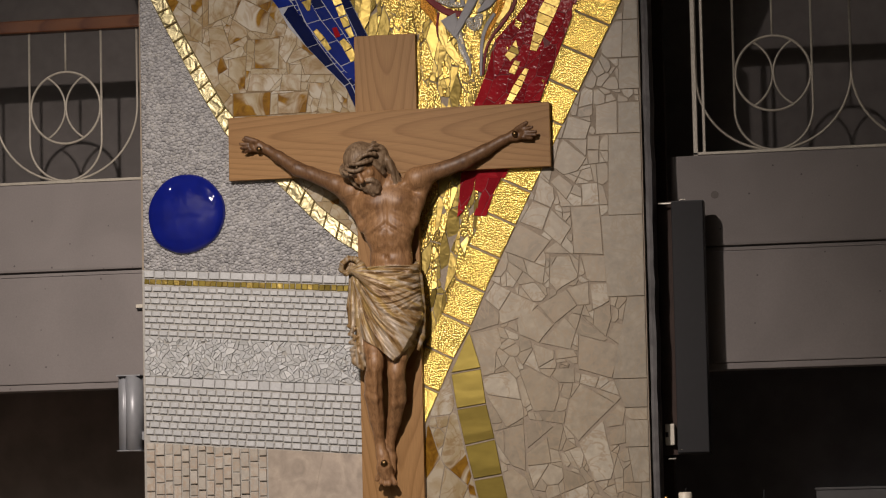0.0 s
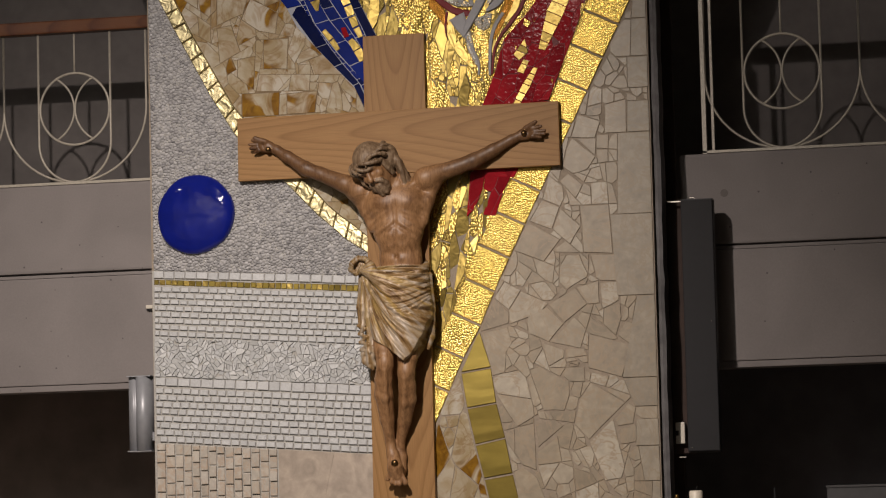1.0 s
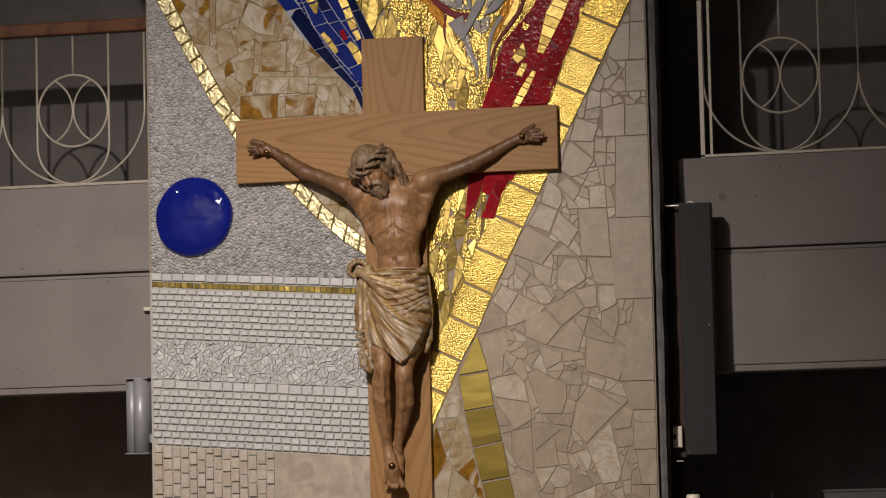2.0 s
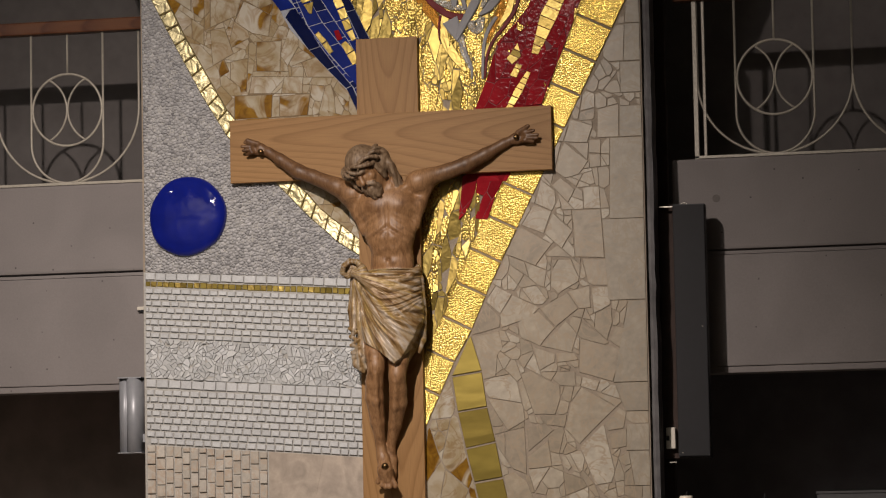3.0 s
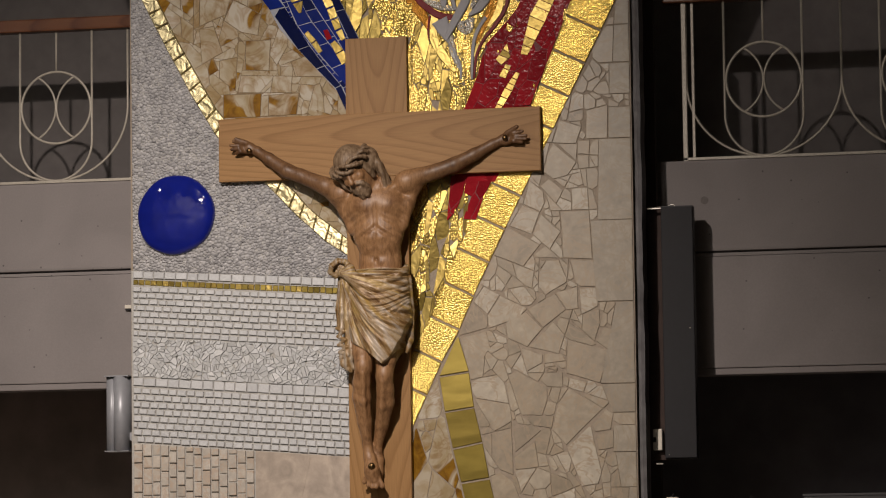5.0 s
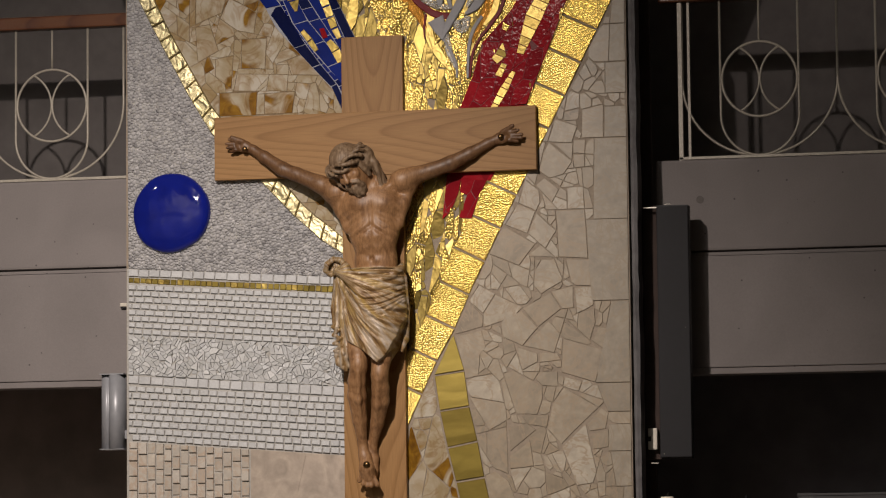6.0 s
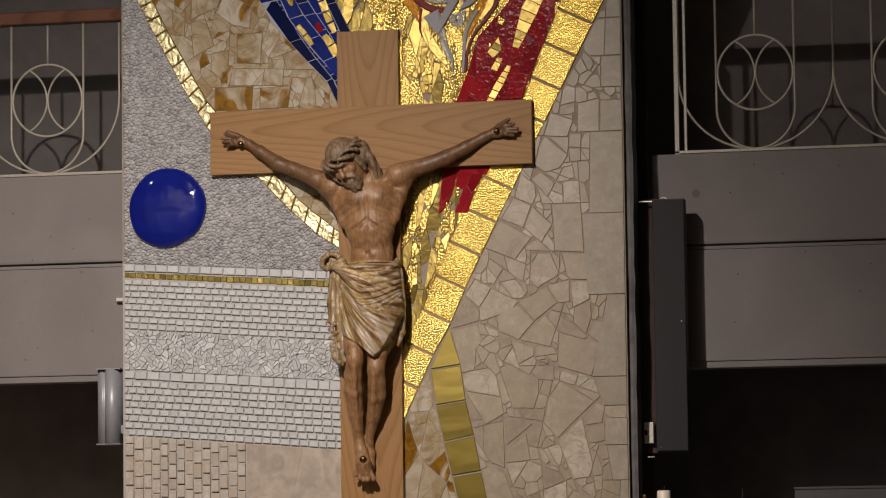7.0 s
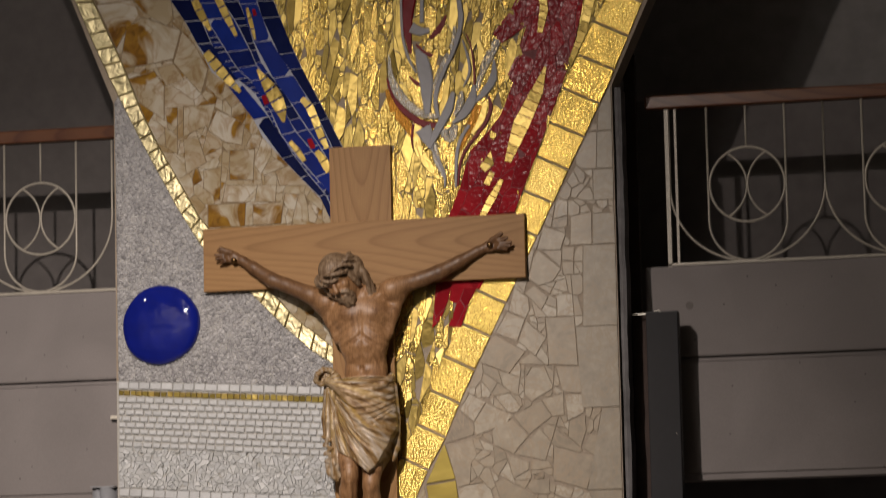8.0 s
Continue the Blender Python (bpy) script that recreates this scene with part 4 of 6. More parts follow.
strip("red_strip", [(0.286, 4.377), (0.296, 4.327), (0.272, 4.259), (0.223, 4.193), (0.175, 4.135), (0.14, 4.06), (0.126, 3.951)], [0.008, 0.017, 0.019, 0.017, 0.014, 0.014, 0.008], M_REDLINE, 0.022)
strip("red_strip", [(-0.086, 4.265), (-0.096, 4.197), (-0.092, 4.144)], [0.011, 0.011, 0.006], M_REDLINE, 0.02)
strip("steel_strip", [(-0.134, 4.902), (-0.134, 4.796), (-0.128, 4.684), (-0.102, 4.585), (-0.067, 4.513)], [0.011, 0.014, 0.014, 0.014, 0.008], M_STEEL, 0.024)
strip("steel_strip", [(-0.031, 4.895), (-0.032, 4.817), (-0.034, 4.756)], [0.019, 0.019, 0.022], M_STEEL, 0.024)
strip("steel_strip", [(-0.087, 4.737), (-0.043, 4.715), (0.002, 4.718)], [0.055, 0.044, 0.022], M_STEEL, 0.0235)
strip("steel_strip", [(-0.048, 4.629), (-0.033, 4.553), (-0.018, 4.469), (-0.017, 4.386), (-0.016, 4.305)], [0.039, 0.069, 0.069, 0.05, 0.022], M_STEEL, 0.026, label="grey enamel wing shape")
strip("steel_strip", [(0.148, 4.876), (0.16, 4.777), (0.149, 4.695), (0.116, 4.6), (0.079, 4.533), (0.043, 4.452), (0.025, 4.37), (0.039, 4.286)], [0.022, 0.028, 0.022, 0.019, 0.019, 0.022, 0.022, 0.017], M_STEEL, 0.026)
strip("steel_strip", [(0.165, 4.66), (0.191, 4.567), (0.195, 4.498), (0.165, 4.431)], [0.008, 0.014, 0.014, 0.008], M_STEEL, 0.024)
strip("steel_strip", [(0.115, 4.406), (0.091, 4.33), (0.059, 4.271), (0.021, 4.204), (-0.008, 4.139)], [0.019, 0.044, 0.041, 0.036, 0.011], M_STEEL, 0.029)
strip("steel_strip", [(0.218, 4.436), (0.202, 4.359), (0.156, 4.293), (0.108, 4.257)], [0.011, 0.05, 0.041, 0.011], M_STEEL, 0.027)
strip("steel_strip", [(0.318, 4.557), (0.31, 4.464), (0.264, 4.397), (0.216, 4.35)], [0.006, 0.041, 0.036, 0.008], M_STEEL, 0.024)
strip("steel_strip", [(-0.04, 4.24), (-0.016, 4.187), (0.005, 4.13)], [0.083, 0.061, 0.011], M_STEEL, 0.023)
strip("steel_strip", [(0.189, 4.244), (0.148, 4.183), (0.124, 4.102), (0.115, 3.946)], [0.017, 0.019, 0.017, 0.011], M_STEEL, 0.023)
strip("steel_strip", [(0.008, 4.127), (0.04, 4.065), (0.061, 4.009), (0.062, 3.949)], [0.008, 0.014, 0.014, 0.008], M_STEEL, 0.023)
strip("silver_strip", [(-0.199, 4.61), (-0.193, 4.507), (-0.161, 4.422), (-0.107, 4.355), (-0.038, 4.309), (0.031, 4.292)], [0.011, 0.028, 0.05, 0.044, 0.039, 0.017], M_SILVER, 0.022, label="curve of silver glass beads")
strip("silver_strip", [(0.337, 4.65), (0.296, 4.575), (0.253, 4.495), (0.229, 4.408)], [0.039, 0.047, 0.036, 0.014], M_SILVER, 0.019)
strip("silver_strip", [(0.128, 4.729), (0.117, 4.641), (0.08, 4.574), (0.036, 4.48), (0.012, 4.403)], [0.017, 0.03, 0.03, 0.03, 0.014], M_SILVER, 0.019)
strip("silver_strip", [(0.156, 4.409), (0.147, 4.349), (0.117, 4.29)], [0.017, 0.039, 0.014], M_SILVER, 0.03)
strip("silver_strip", [(0.007, 4.183), (0.026, 4.08), (0.055, 3.998)], [0.028, 0.036, 0.011], M_SILVER, 0.018)
strip("silver_strip", [(0.052, 4.224), (0.09, 4.2), (0.122, 4.248)], [0.028, 0.072, 0.022], M_SILVER, 0.0175)
strip("amber_strip", [(-0.214, 4.439), (-0.177, 4.339), (-0.123, 4.267), (-0.088, 4.193)], [0.022, 0.05, 0.05, 0.017], M_ORANGE, 0.016, label="amber gold glass flame")
strip("amber_strip", [(0.233, 4.341), (0.209, 4.268), (0.171, 4.196), (0.138, 4.12)], [0.044, 0.047, 0.039, 0.017], M_ORANGE, 0.017, label="amber gold glass flame")
strip("gold_strip", [(0.269, 4.35), (0.247, 4.269), (0.199, 4.2)], [0.028, 0.039, 0.014], M_GOLD_LEAF, 0.0165)
strip("gold_strip", [(0.088, 4.471), (0.067, 4.381), (0.048, 4.294)], [0.028, 0.047, 0.017], M_GOLD_LEAF, 0.0158)
strip("gold_strip", [(-0.139, 4.545), (-0.096, 4.46), (-0.051, 4.346)], [0.028, 0.066, 0.017], M_GOLD_SMALL, 0.0155)
strip("gold_strip", [(-0.073, 4.231), (-0.067, 4.148), (-0.024, 4.069), (0.033, 3.989)], [0.033, 0.05, 0.05, 0.019], M_GOLD_LEAF, 0.0155)
strip("gold_strip", [(-0.149, 4.852), (-0.15, 4.713), (-0.127, 4.586)], [0.022, 0.044, 0.022], M_GOLD_LEAF, 0.0155)
strip("gold_strip", [(0.238, 4.662), (0.255, 4.583), (0.234, 4.51)], [0.017, 0.044, 0.014], M_GOLD_LEAF, 0.0155)
strip("gold_strip", [(0.089, 4.14), (0.095, 4.062), (0.094, 3.985)], [0.05, 0.05, 0.022], M_GOLD_SMALL, 0.0155)


# ---- mosaic, right: broken cream marble and a column of squared blocks ----
def right_of_band(poly):
    """Cut a piece off along the gold band's edge."""
    (xa, za), (xb, zb) = [(0.883, 4.419), (0.467, 3.606)]
    nx, nz = -(za - zb), (xa - xb)
    return tidy(clip(poly, nx, nz, nx * xa + nz * za - 0.004 * math.hypot(nx, nz)))


# squared blocks up the free edge: top, bottom, left side at the top and at the bottom
COLUMN = [(a[1], b[1], a[0], b[0]) for a, b in (
    [(0.808, 4.181), (0.799, 4.0)], [(0.782, 3.997), (0.781, 3.848)], [(0.776, 3.786), (0.772, 3.637)], [(0.725, 3.636), (0.714, 3.247)],
    [(0.679, 3.248), (0.699, 2.86)], [(0.794, 2.858), (0.714, 2.471)], [(0.72, 2.471), (0.768, 2.334)], [(0.773, 2.275), (0.768, 2.148)],
    [(0.781, 2.147), (0.805, 1.982)], [(0.843, 1.982), (0.828, 1.77)])]
COLUMN.insert(0, (CORNER_R - 0.01, COLUMN[0][0], COLUMN[0][2] + 0.02, COLUMN[0][2]))
column_stones = []
for top, bottom, xt, xb in COLUMN:
    poly = right_of_band([(xb, bottom + 0.0015), (X_RIGHT - 0.006, bottom + 0.0015), (X_RIGHT - 0.006, top - 0.0015), (xt, top - 0.0015)])
    if len(poly) > 2:
        column_stones.append(ccw(poly))
        lay("marble_block", poly, M_BLOCK, WALL, 0.0118 + rnd.uniform(-0.0005, 0.0005), 0.001, 0, rnd)
UPPER_STONES = [ccw(p) for p in (
    [(0.667, 3.774), (0.770, 3.796), (0.767, 3.637), (0.663, 3.637)],
    [(0.534, 3.733), (0.643, 3.696), (0.614, 3.618), (0.5, 3.626)],
    [(0.505, 3.623), (0.615, 3.529), (0.571, 3.468), (0.502, 3.452), (0.454, 3.489), (0.477, 3.575)],
    [(0.527, 3.619), (0.62, 3.616), (0.613, 3.535)],
    [(0.625, 3.632), (0.68, 3.63), (0.676, 3.562), (0.622, 3.567)],
    [(0.621, 3.561), (0.676, 3.562), (0.675, 3.5), (0.626, 3.496)],
    [(0.48, 3.453), (0.548, 3.396), (0.514, 3.335), (0.439, 3.419)],
    [(0.387, 3.448), (0.452, 3.394), (0.457, 3.337), (0.437, 3.297), (0.355, 3.335)],
    [(0.35, 3.33), (0.434, 3.295), (0.394, 3.19), (0.288, 3.234)],
    [(0.44, 3.286), (0.534, 3.199), (0.481, 3.117), (0.4, 3.19)],
    [(0.285, 3.226), (0.432, 3.138), (0.351, 3.038), (0.209, 3.096), (0.246, 3.176)],
    [(0.533, 3.297), (0.671, 3.297), (0.684, 3.062), (0.545, 3.072)],
    [(0.589, 3.403), (0.665, 3.405), (0.671, 3.3), (0.59, 3.3)],
    [(0.463, 3.064), (0.523, 3.065), (0.56, 2.972), (0.557, 2.956), (0.458, 2.899), (0.423, 2.936), (0.427, 3.008)],
    [(0.578, 3.063), (0.692, 3.059), (0.7, 2.933), (0.625, 2.935), (0.603, 2.949)])]
MIDDLE_STONES = [ccw(p) for p in (
    [(0.158, 2.949), (0.234, 2.906), (0.175, 2.816), (0.107, 2.875)],
    [(0.237, 2.901), (0.367, 2.837), (0.325, 2.793), (0.18, 2.748), (0.175, 2.81)],
    [(0.262, 2.773), (0.361, 2.821), (0.439, 2.739), (0.364, 2.654), (0.272, 2.697)],
    [(0.367, 2.832), (0.502, 2.904), (0.552, 2.827), (0.442, 2.744)],
    [(0.504, 2.909), (0.611, 2.935), (0.612, 2.83), (0.558, 2.827)],
    [(0.619, 2.924), (0.7, 2.925), (0.707, 2.841), (0.628, 2.803)],
    [(0.491, 2.769), (0.545, 2.706), (0.516, 2.618), (0.37, 2.654)],
    [(0.039, 2.709), (0.166, 2.732), (0.186, 2.654), (0.156, 2.614), (0.146, 2.515), (0.088, 2.505)],
    [(0.558, 2.684), (0.755, 2.626), (0.711, 2.474), (0.55, 2.524)],
    [(0.107, 2.869), (0.175, 2.802), (0.171, 2.751), (0.033, 2.717)],
    [(0.316, 2.54), (0.456, 2.462), (0.456, 2.4), (0.43, 2.326), (0.332, 2.33), (0.269, 2.525)],
    [(0.56, 2.454), (0.723, 2.354), (0.544, 2.184), (0.478, 2.26), (0.507, 2.38)],
    [(0.104, 2.416), (0.273, 2.385), (0.285, 2.305), (0.2, 2.258)],
    [(0.662, 2.28), (0.71, 2.056), (0.693, 2.0), (0.617, 1.988), (0.547, 2.173)],
    [(0.189, 2.25), (0.282, 2.27), (0.287, 2.048), (0.222, 2.075), (0.187, 2.13)])]
LOWER_STONES = [ccw(p) for p in (
    [(0.18, 2.044), (0.227, 2.062), (0.286, 2.018), (0.326, 1.913), (0.325, 1.881), (0.194, 1.883)],
    [(0.294, 2.133), (0.393, 2.206), (0.41, 2.085), (0.298, 2.074)],
    [(0.295, 2.071), (0.399, 2.08), (0.326, 1.967)],
    [(0.466, 2.055), (0.558, 2.019), (0.576, 1.984), (0.475, 1.945)],
    [(0.636, 2.803), (0.712, 2.825), (0.716, 2.76), (0.688, 2.673), (0.629, 2.728)],
    [(0.732, 2.736), (0.786, 2.724), (0.757, 2.628), (0.696, 2.673)],
    [(0.337, 2.65), (0.437, 2.615), (0.434, 2.577), (0.362, 2.539), (0.347, 2.59)],
    [(0.445, 2.617), (0.532, 2.615), (0.548, 2.585), (0.445, 2.574)],
    [(0.354, 2.325), (0.487, 2.324), (0.475, 2.266), (0.383, 2.281)],
    [(0.29, 2.264), (0.383, 2.286), (0.423, 2.256), (0.299, 2.157)],
    [(0.422, 2.497), (0.444, 2.529), (0.531, 2.529), (0.533, 2.46), (0.457, 2.464)],
    [(0.566, 2.502), (0.647, 2.478), (0.63, 2.433), (0.557, 2.459)],
    [(0.67, 2.28), (0.739, 2.353), (0.771, 2.329), (0.756, 2.254), (0.683, 2.245)],
    [(0.688, 2.227), (0.77, 2.251), (0.768, 2.169), (0.698, 2.16)],
    [(0.475, 1.94), (0.582, 1.981), (0.585, 1.877), (0.474, 1.879)])]
chosen = UPPER_STONES + MIDDLE_STONES + LOWER_STONES
paving = ccw([(X_RIGHT - 0.01, CORNER_R - 0.03), (X_RIGHT - 0.008, Z_LOW), *OLIVE_R[::-1], *[p for p in BAND_R[::-1] if OLIVE_R[0][1] < p[1] < CORNER_R]])
for poly in chosen:
    lay("marble_paver", worn(poly, 0.005), M_PAVING, WALL, 0.0106 + rnd.uniform(-0.0006, 0.0006), 0.0012, 0.004, rnd, shrink=0.012)
for poly in fitted(chosen + column_stones, [p for p in broken(paving, 0.088, (None, None, None, 0.05), 61, 0.0024, 1.3, 120) if centre(p)[1] < 3.66] + [p for p in broken(paving, 0.085, (None, 0.05, 0.06), 67, 0.004, 1.3, 75) if centre(p)[1] >= 3.66], 0.0028, 0.00045):
    lay("marble_paver", poly, M_PAVING, WALL, 0.0100 + rnd.uniform(-0.0007, 0.0007), 0.0012, 0.004, rnd)


# ---- the raw mortar return beside the panel ----
def edge_strip():
    bm = bmesh.new()
    r = random.Random(9)
    n = 60
    rows = []
    for i in range(n + 1):
        z = (CORNER_R - 0.01) * i / n
        lump = 0.010 if r.random() < 0.07 else 0.0
        x1 = X_RIGHT + 0.036 + r.uniform(-0.002, 0.003) + lump * 0.5
        y0 = 0.026 + r.uniform(-0.003, 0.003) - lump
        x0 = X_RIGHT + 0.004
        rows.append([bm.verts.new(p) for p in ((x0, 0.168, z), (x0, y0, z), ((x0 + x1) / 2, y0 - 0.003, z), (x1, y0 + 0.004, z), (x1, 0.168, z))])
    for a, b in zip(rows, rows[1:]):
        for k in range(5):
            bm.faces.new((a[k], a[(k + 1) % 5], b[(k + 1) % 5], b[k]))
    bm.faces.new(rows[0])
    bm.faces.new(rows[-1][::-1])
    return part("mortar_return", bm, M_EDGE, WALL, "rough grey mortar return")


edge_strip()


# ---- the cross ----
def plank(name, x0, x1, y0, y1, z0, z1, mat, parent):
    ob = boxed(name, ((x0 - x1) / 2, (x1 - x0) / 2, (y0 - y1) / 2, (y1 - y0) / 2, (z0 - z1) / 2, (z1 - z0) / 2), mat, parent, "", 0.003)
    ob.location = ((x0 + x1) / 2, (y0 + y1) / 2, (z0 + z1) / 2)
    return ob


(BX0, BZ1), (BX1, _), (_, BZ0) = [(-1.129, 3.795), (0.456, 3.78), (-0.349, 3.488)]
(PX0, PZ1), (PX1, _), (PX0b, _), (PX1b, _) = [(-0.486, 4.162), (-0.187, 4.153), (-0.503, 2.192), (-0.197, 2.132)]
cross = tagged(new("wooden_cross"), "plain light oiled softwood cross mounted on the mosaic wall", "cross")
plank("upright_beam", (PX0 + PX0b) / 2 - 0.005, (PX1 + PX1b) / 2 - 0.005, -0.052, -0.014, 1.35, PZ1 + 0.002, M_CROSS_Z, cross)
plank("cross_beam", BX0 - 0.005, BX1 - 0.005, -0.057, -0.016, BZ0 + 0.002, BZ1 + 0.002, M_CROSS_X, cross)


# ---- the carved figure: a field of rounded forms turned into one skin ----
class Field:
    """Distances to a growing union of soft forms, on a grid of cubes."""

    def __init__(self, lo, hi, step):
        self.lo, self.step = np.array(lo), step
        self.n = [int((b - a) / step) + 2 for a, b in zip(lo, hi)]
        self.d = np.full(self.n, 1.0, np.float32)
        self.id = np.zeros(self.n, np.int8)

    def add(self, lo, hi, fn, k=0.02, kind=0, cut=False):
        a = [max(0, int((v - 0.04 - o) / self.step)) for v, o in zip(lo, self.lo)]
        b = [min(n, int((v + 0.04 - o) / self.step) + 2) for v, o, n in zip(hi, self.lo, self.n)]
        if any(p >= q for p, q in zip(a, b)):
            return
        sl = tuple(slice(p, q) for p, q in zip(a, b))
        g = np.meshgrid(*[(np.arange(p, q) * self.step + o).astype(np.float32) for p, q, o in zip(a, b, self.lo)], indexing="ij")
        new_d = fn(*g).astype(np.float32)
        old = self.d[sl]
        if cut:
            new_d = -new_d
            h = np.clip(0.5 - 0.5 * (new_d - old) / k, 0, 1)
            self.d[sl] = old * h + new_d * (1 - h) + k * h * (1 - h)
            return
        self.id[sl] = np.where(new_d < old, kind, self.id[sl])
        h = np.clip(0.5 + 0.5 * (old - new_d) / k, 0, 1)
        self.d[sl] = old * (1 - h) + new_d * h - k * h * (1 - h)

    def limb(self, pts, radii, k=0.02, kind=0, cut=False):
        for p, q, r, s in zip(pts, pts[1:], radii, radii[1:]):
            p, q = np.array(p), np.array(q)

            def fn(x, y, z):
                e = q - p
                t = np.clip(((x - p[0]) * e[0] + (y - p[1]) * e[1] + (z - p[2]) * e[2]) / max(1e-9, e @ e), 0, 1)
                return np.sqrt((x - p[0] - t * e[0]) ** 2 + (y - p[1] - t * e[1]) ** 2 + (z - p[2] - t * e[2]) ** 2) - (r + t * (s - r))
            m = max(r, s)
            self.add(np.minimum(p, q) - m, np.maximum(p, q) + m, fn, k, kind, cut)

    def ball(self, c, r, k=0.02, kind=0, turn=None, cut=False):
        turn = np.eye(3) if turn is None else np.array(turn)

        def fn(x, y, z):
            v = np.stack([x - c[0], y - c[1], z - c[2]], -1) @ turn.T.astype(np.float32)
            r_ = np.array(r, np.float32)
            k0 = np.linalg.norm(v / r_, axis=-1)
            k1 = np.linalg.norm(v / (r_ * r_), axis=-1) + 1e-6
            return k0 * (k0 - 1) / k1
        m = max(r)
        self.add(np.array(c) - m, np.array(c) + m, fn, k, kind, cut)

    def emboss(self, lo, hi, fn):
        a = [max(0, int((v - o) / self.step)) for v, o in zip(lo, self.lo)]
        b = [min(n, int((v - o) / self.step)) for v, o, n in zip(hi, self.lo, self.n)]
        sl = tuple(slice(p, q) for p, q in zip(a, b))
        g = np.meshgrid(*[(np.arange(p, q) * self.step + o).astype(np.float32) for p, q, o in zip(a, b, self.lo)], indexing="ij")
        self.d[sl] -= fn(*g).astype(np.float32)

    def skin(self):
        """The surface as points and quads, one point to each cube that it crosses."""
        d = self.d
        s = d < 0
        nx, ny, nz = (m - 1 for m in self.n)
        corners = [(i, j, k) for i in (0, 1) for j in (0, 1) for k in (0, 1)]
        view = {c: d[c[0]:c[0] + nx, c[1]:c[1] + ny, c[2]:c[2] + nz] for c in corners}
        count = sum((v < 0).astype(np.int8) for v in view.values())
        active = (count > 0) & (count < 8)
        idx = np.argwhere(active)
        at = {c: view[c][active] for c in corners}
        total = np.zeros((len(idx), 3))
        num = np.zeros(len(idx))
        for a in corners:
            for ax in range(3):
                if a[ax] == 0:
                    b = tuple(1 if i == ax else v for i, v in enumerate(a))
                    da, db = at[a], at[b]
                    m = (da < 0) != (db < 0)
                    t = np.where(m, da / np.where(m, da - db, 1), 0)
                    p = np.array(a, float) + np.eye(3)[ax] * t[:, None]
                    total += np.where(m[:, None], p, 0)
                    num += m
        verts = (idx + total / num[:, None]) * self.step + self.lo
        number = np.full(active.shape, -1, np.int64)
        number[active] = np.arange(len(idx))
        quads = []
        for ax in range(3):
            o = [i for i in range(3) if i != ax]
            lo = [slice(1, None)] * 3
            lo[ax] = slice(0, -1)
            a = s[:nx + 1, :ny + 1, :nz + 1]
            first = a[tuple(slice(1, -1) if i != ax else slice(0, -1) for i in range(3))]
            second = a[tuple(slice(1, -1) if i != ax else slice(1, None) for i in range(3))]
            e = np.argwhere(first != second)
            inner = first[first != second]
            base = e + np.array([0 if i == ax else 1 for i in range(3)])
            q = []
            for du, dv in ((0, 0), (1, 0), (1, 1), (0, 1)):
                c = base.copy()
                c[:, o[0]] -= du
                c[:, o[1]] -= dv
                q.append(number[c[:, 0], c[:, 1], c[:, 2]])
            q = np.stack(q, 1)
            flip = inner if ax != 1 else ~inner
            q[flip] = q[flip][:, ::-1]
            quads.append(q)
        kinds = self.id[tuple(idx.T)]
        return verts, np.concatenate(quads), kinds


def unit(v):
    v = np.array(v, float)
    return v / np.linalg.norm(v)


def with_depth(pts, ys):
    return [(x, y, z) for (x, z), y in zip(pts, ys)]


SKIN, HAIR, CLOTH, NAIL = 0, 1, 2, 3


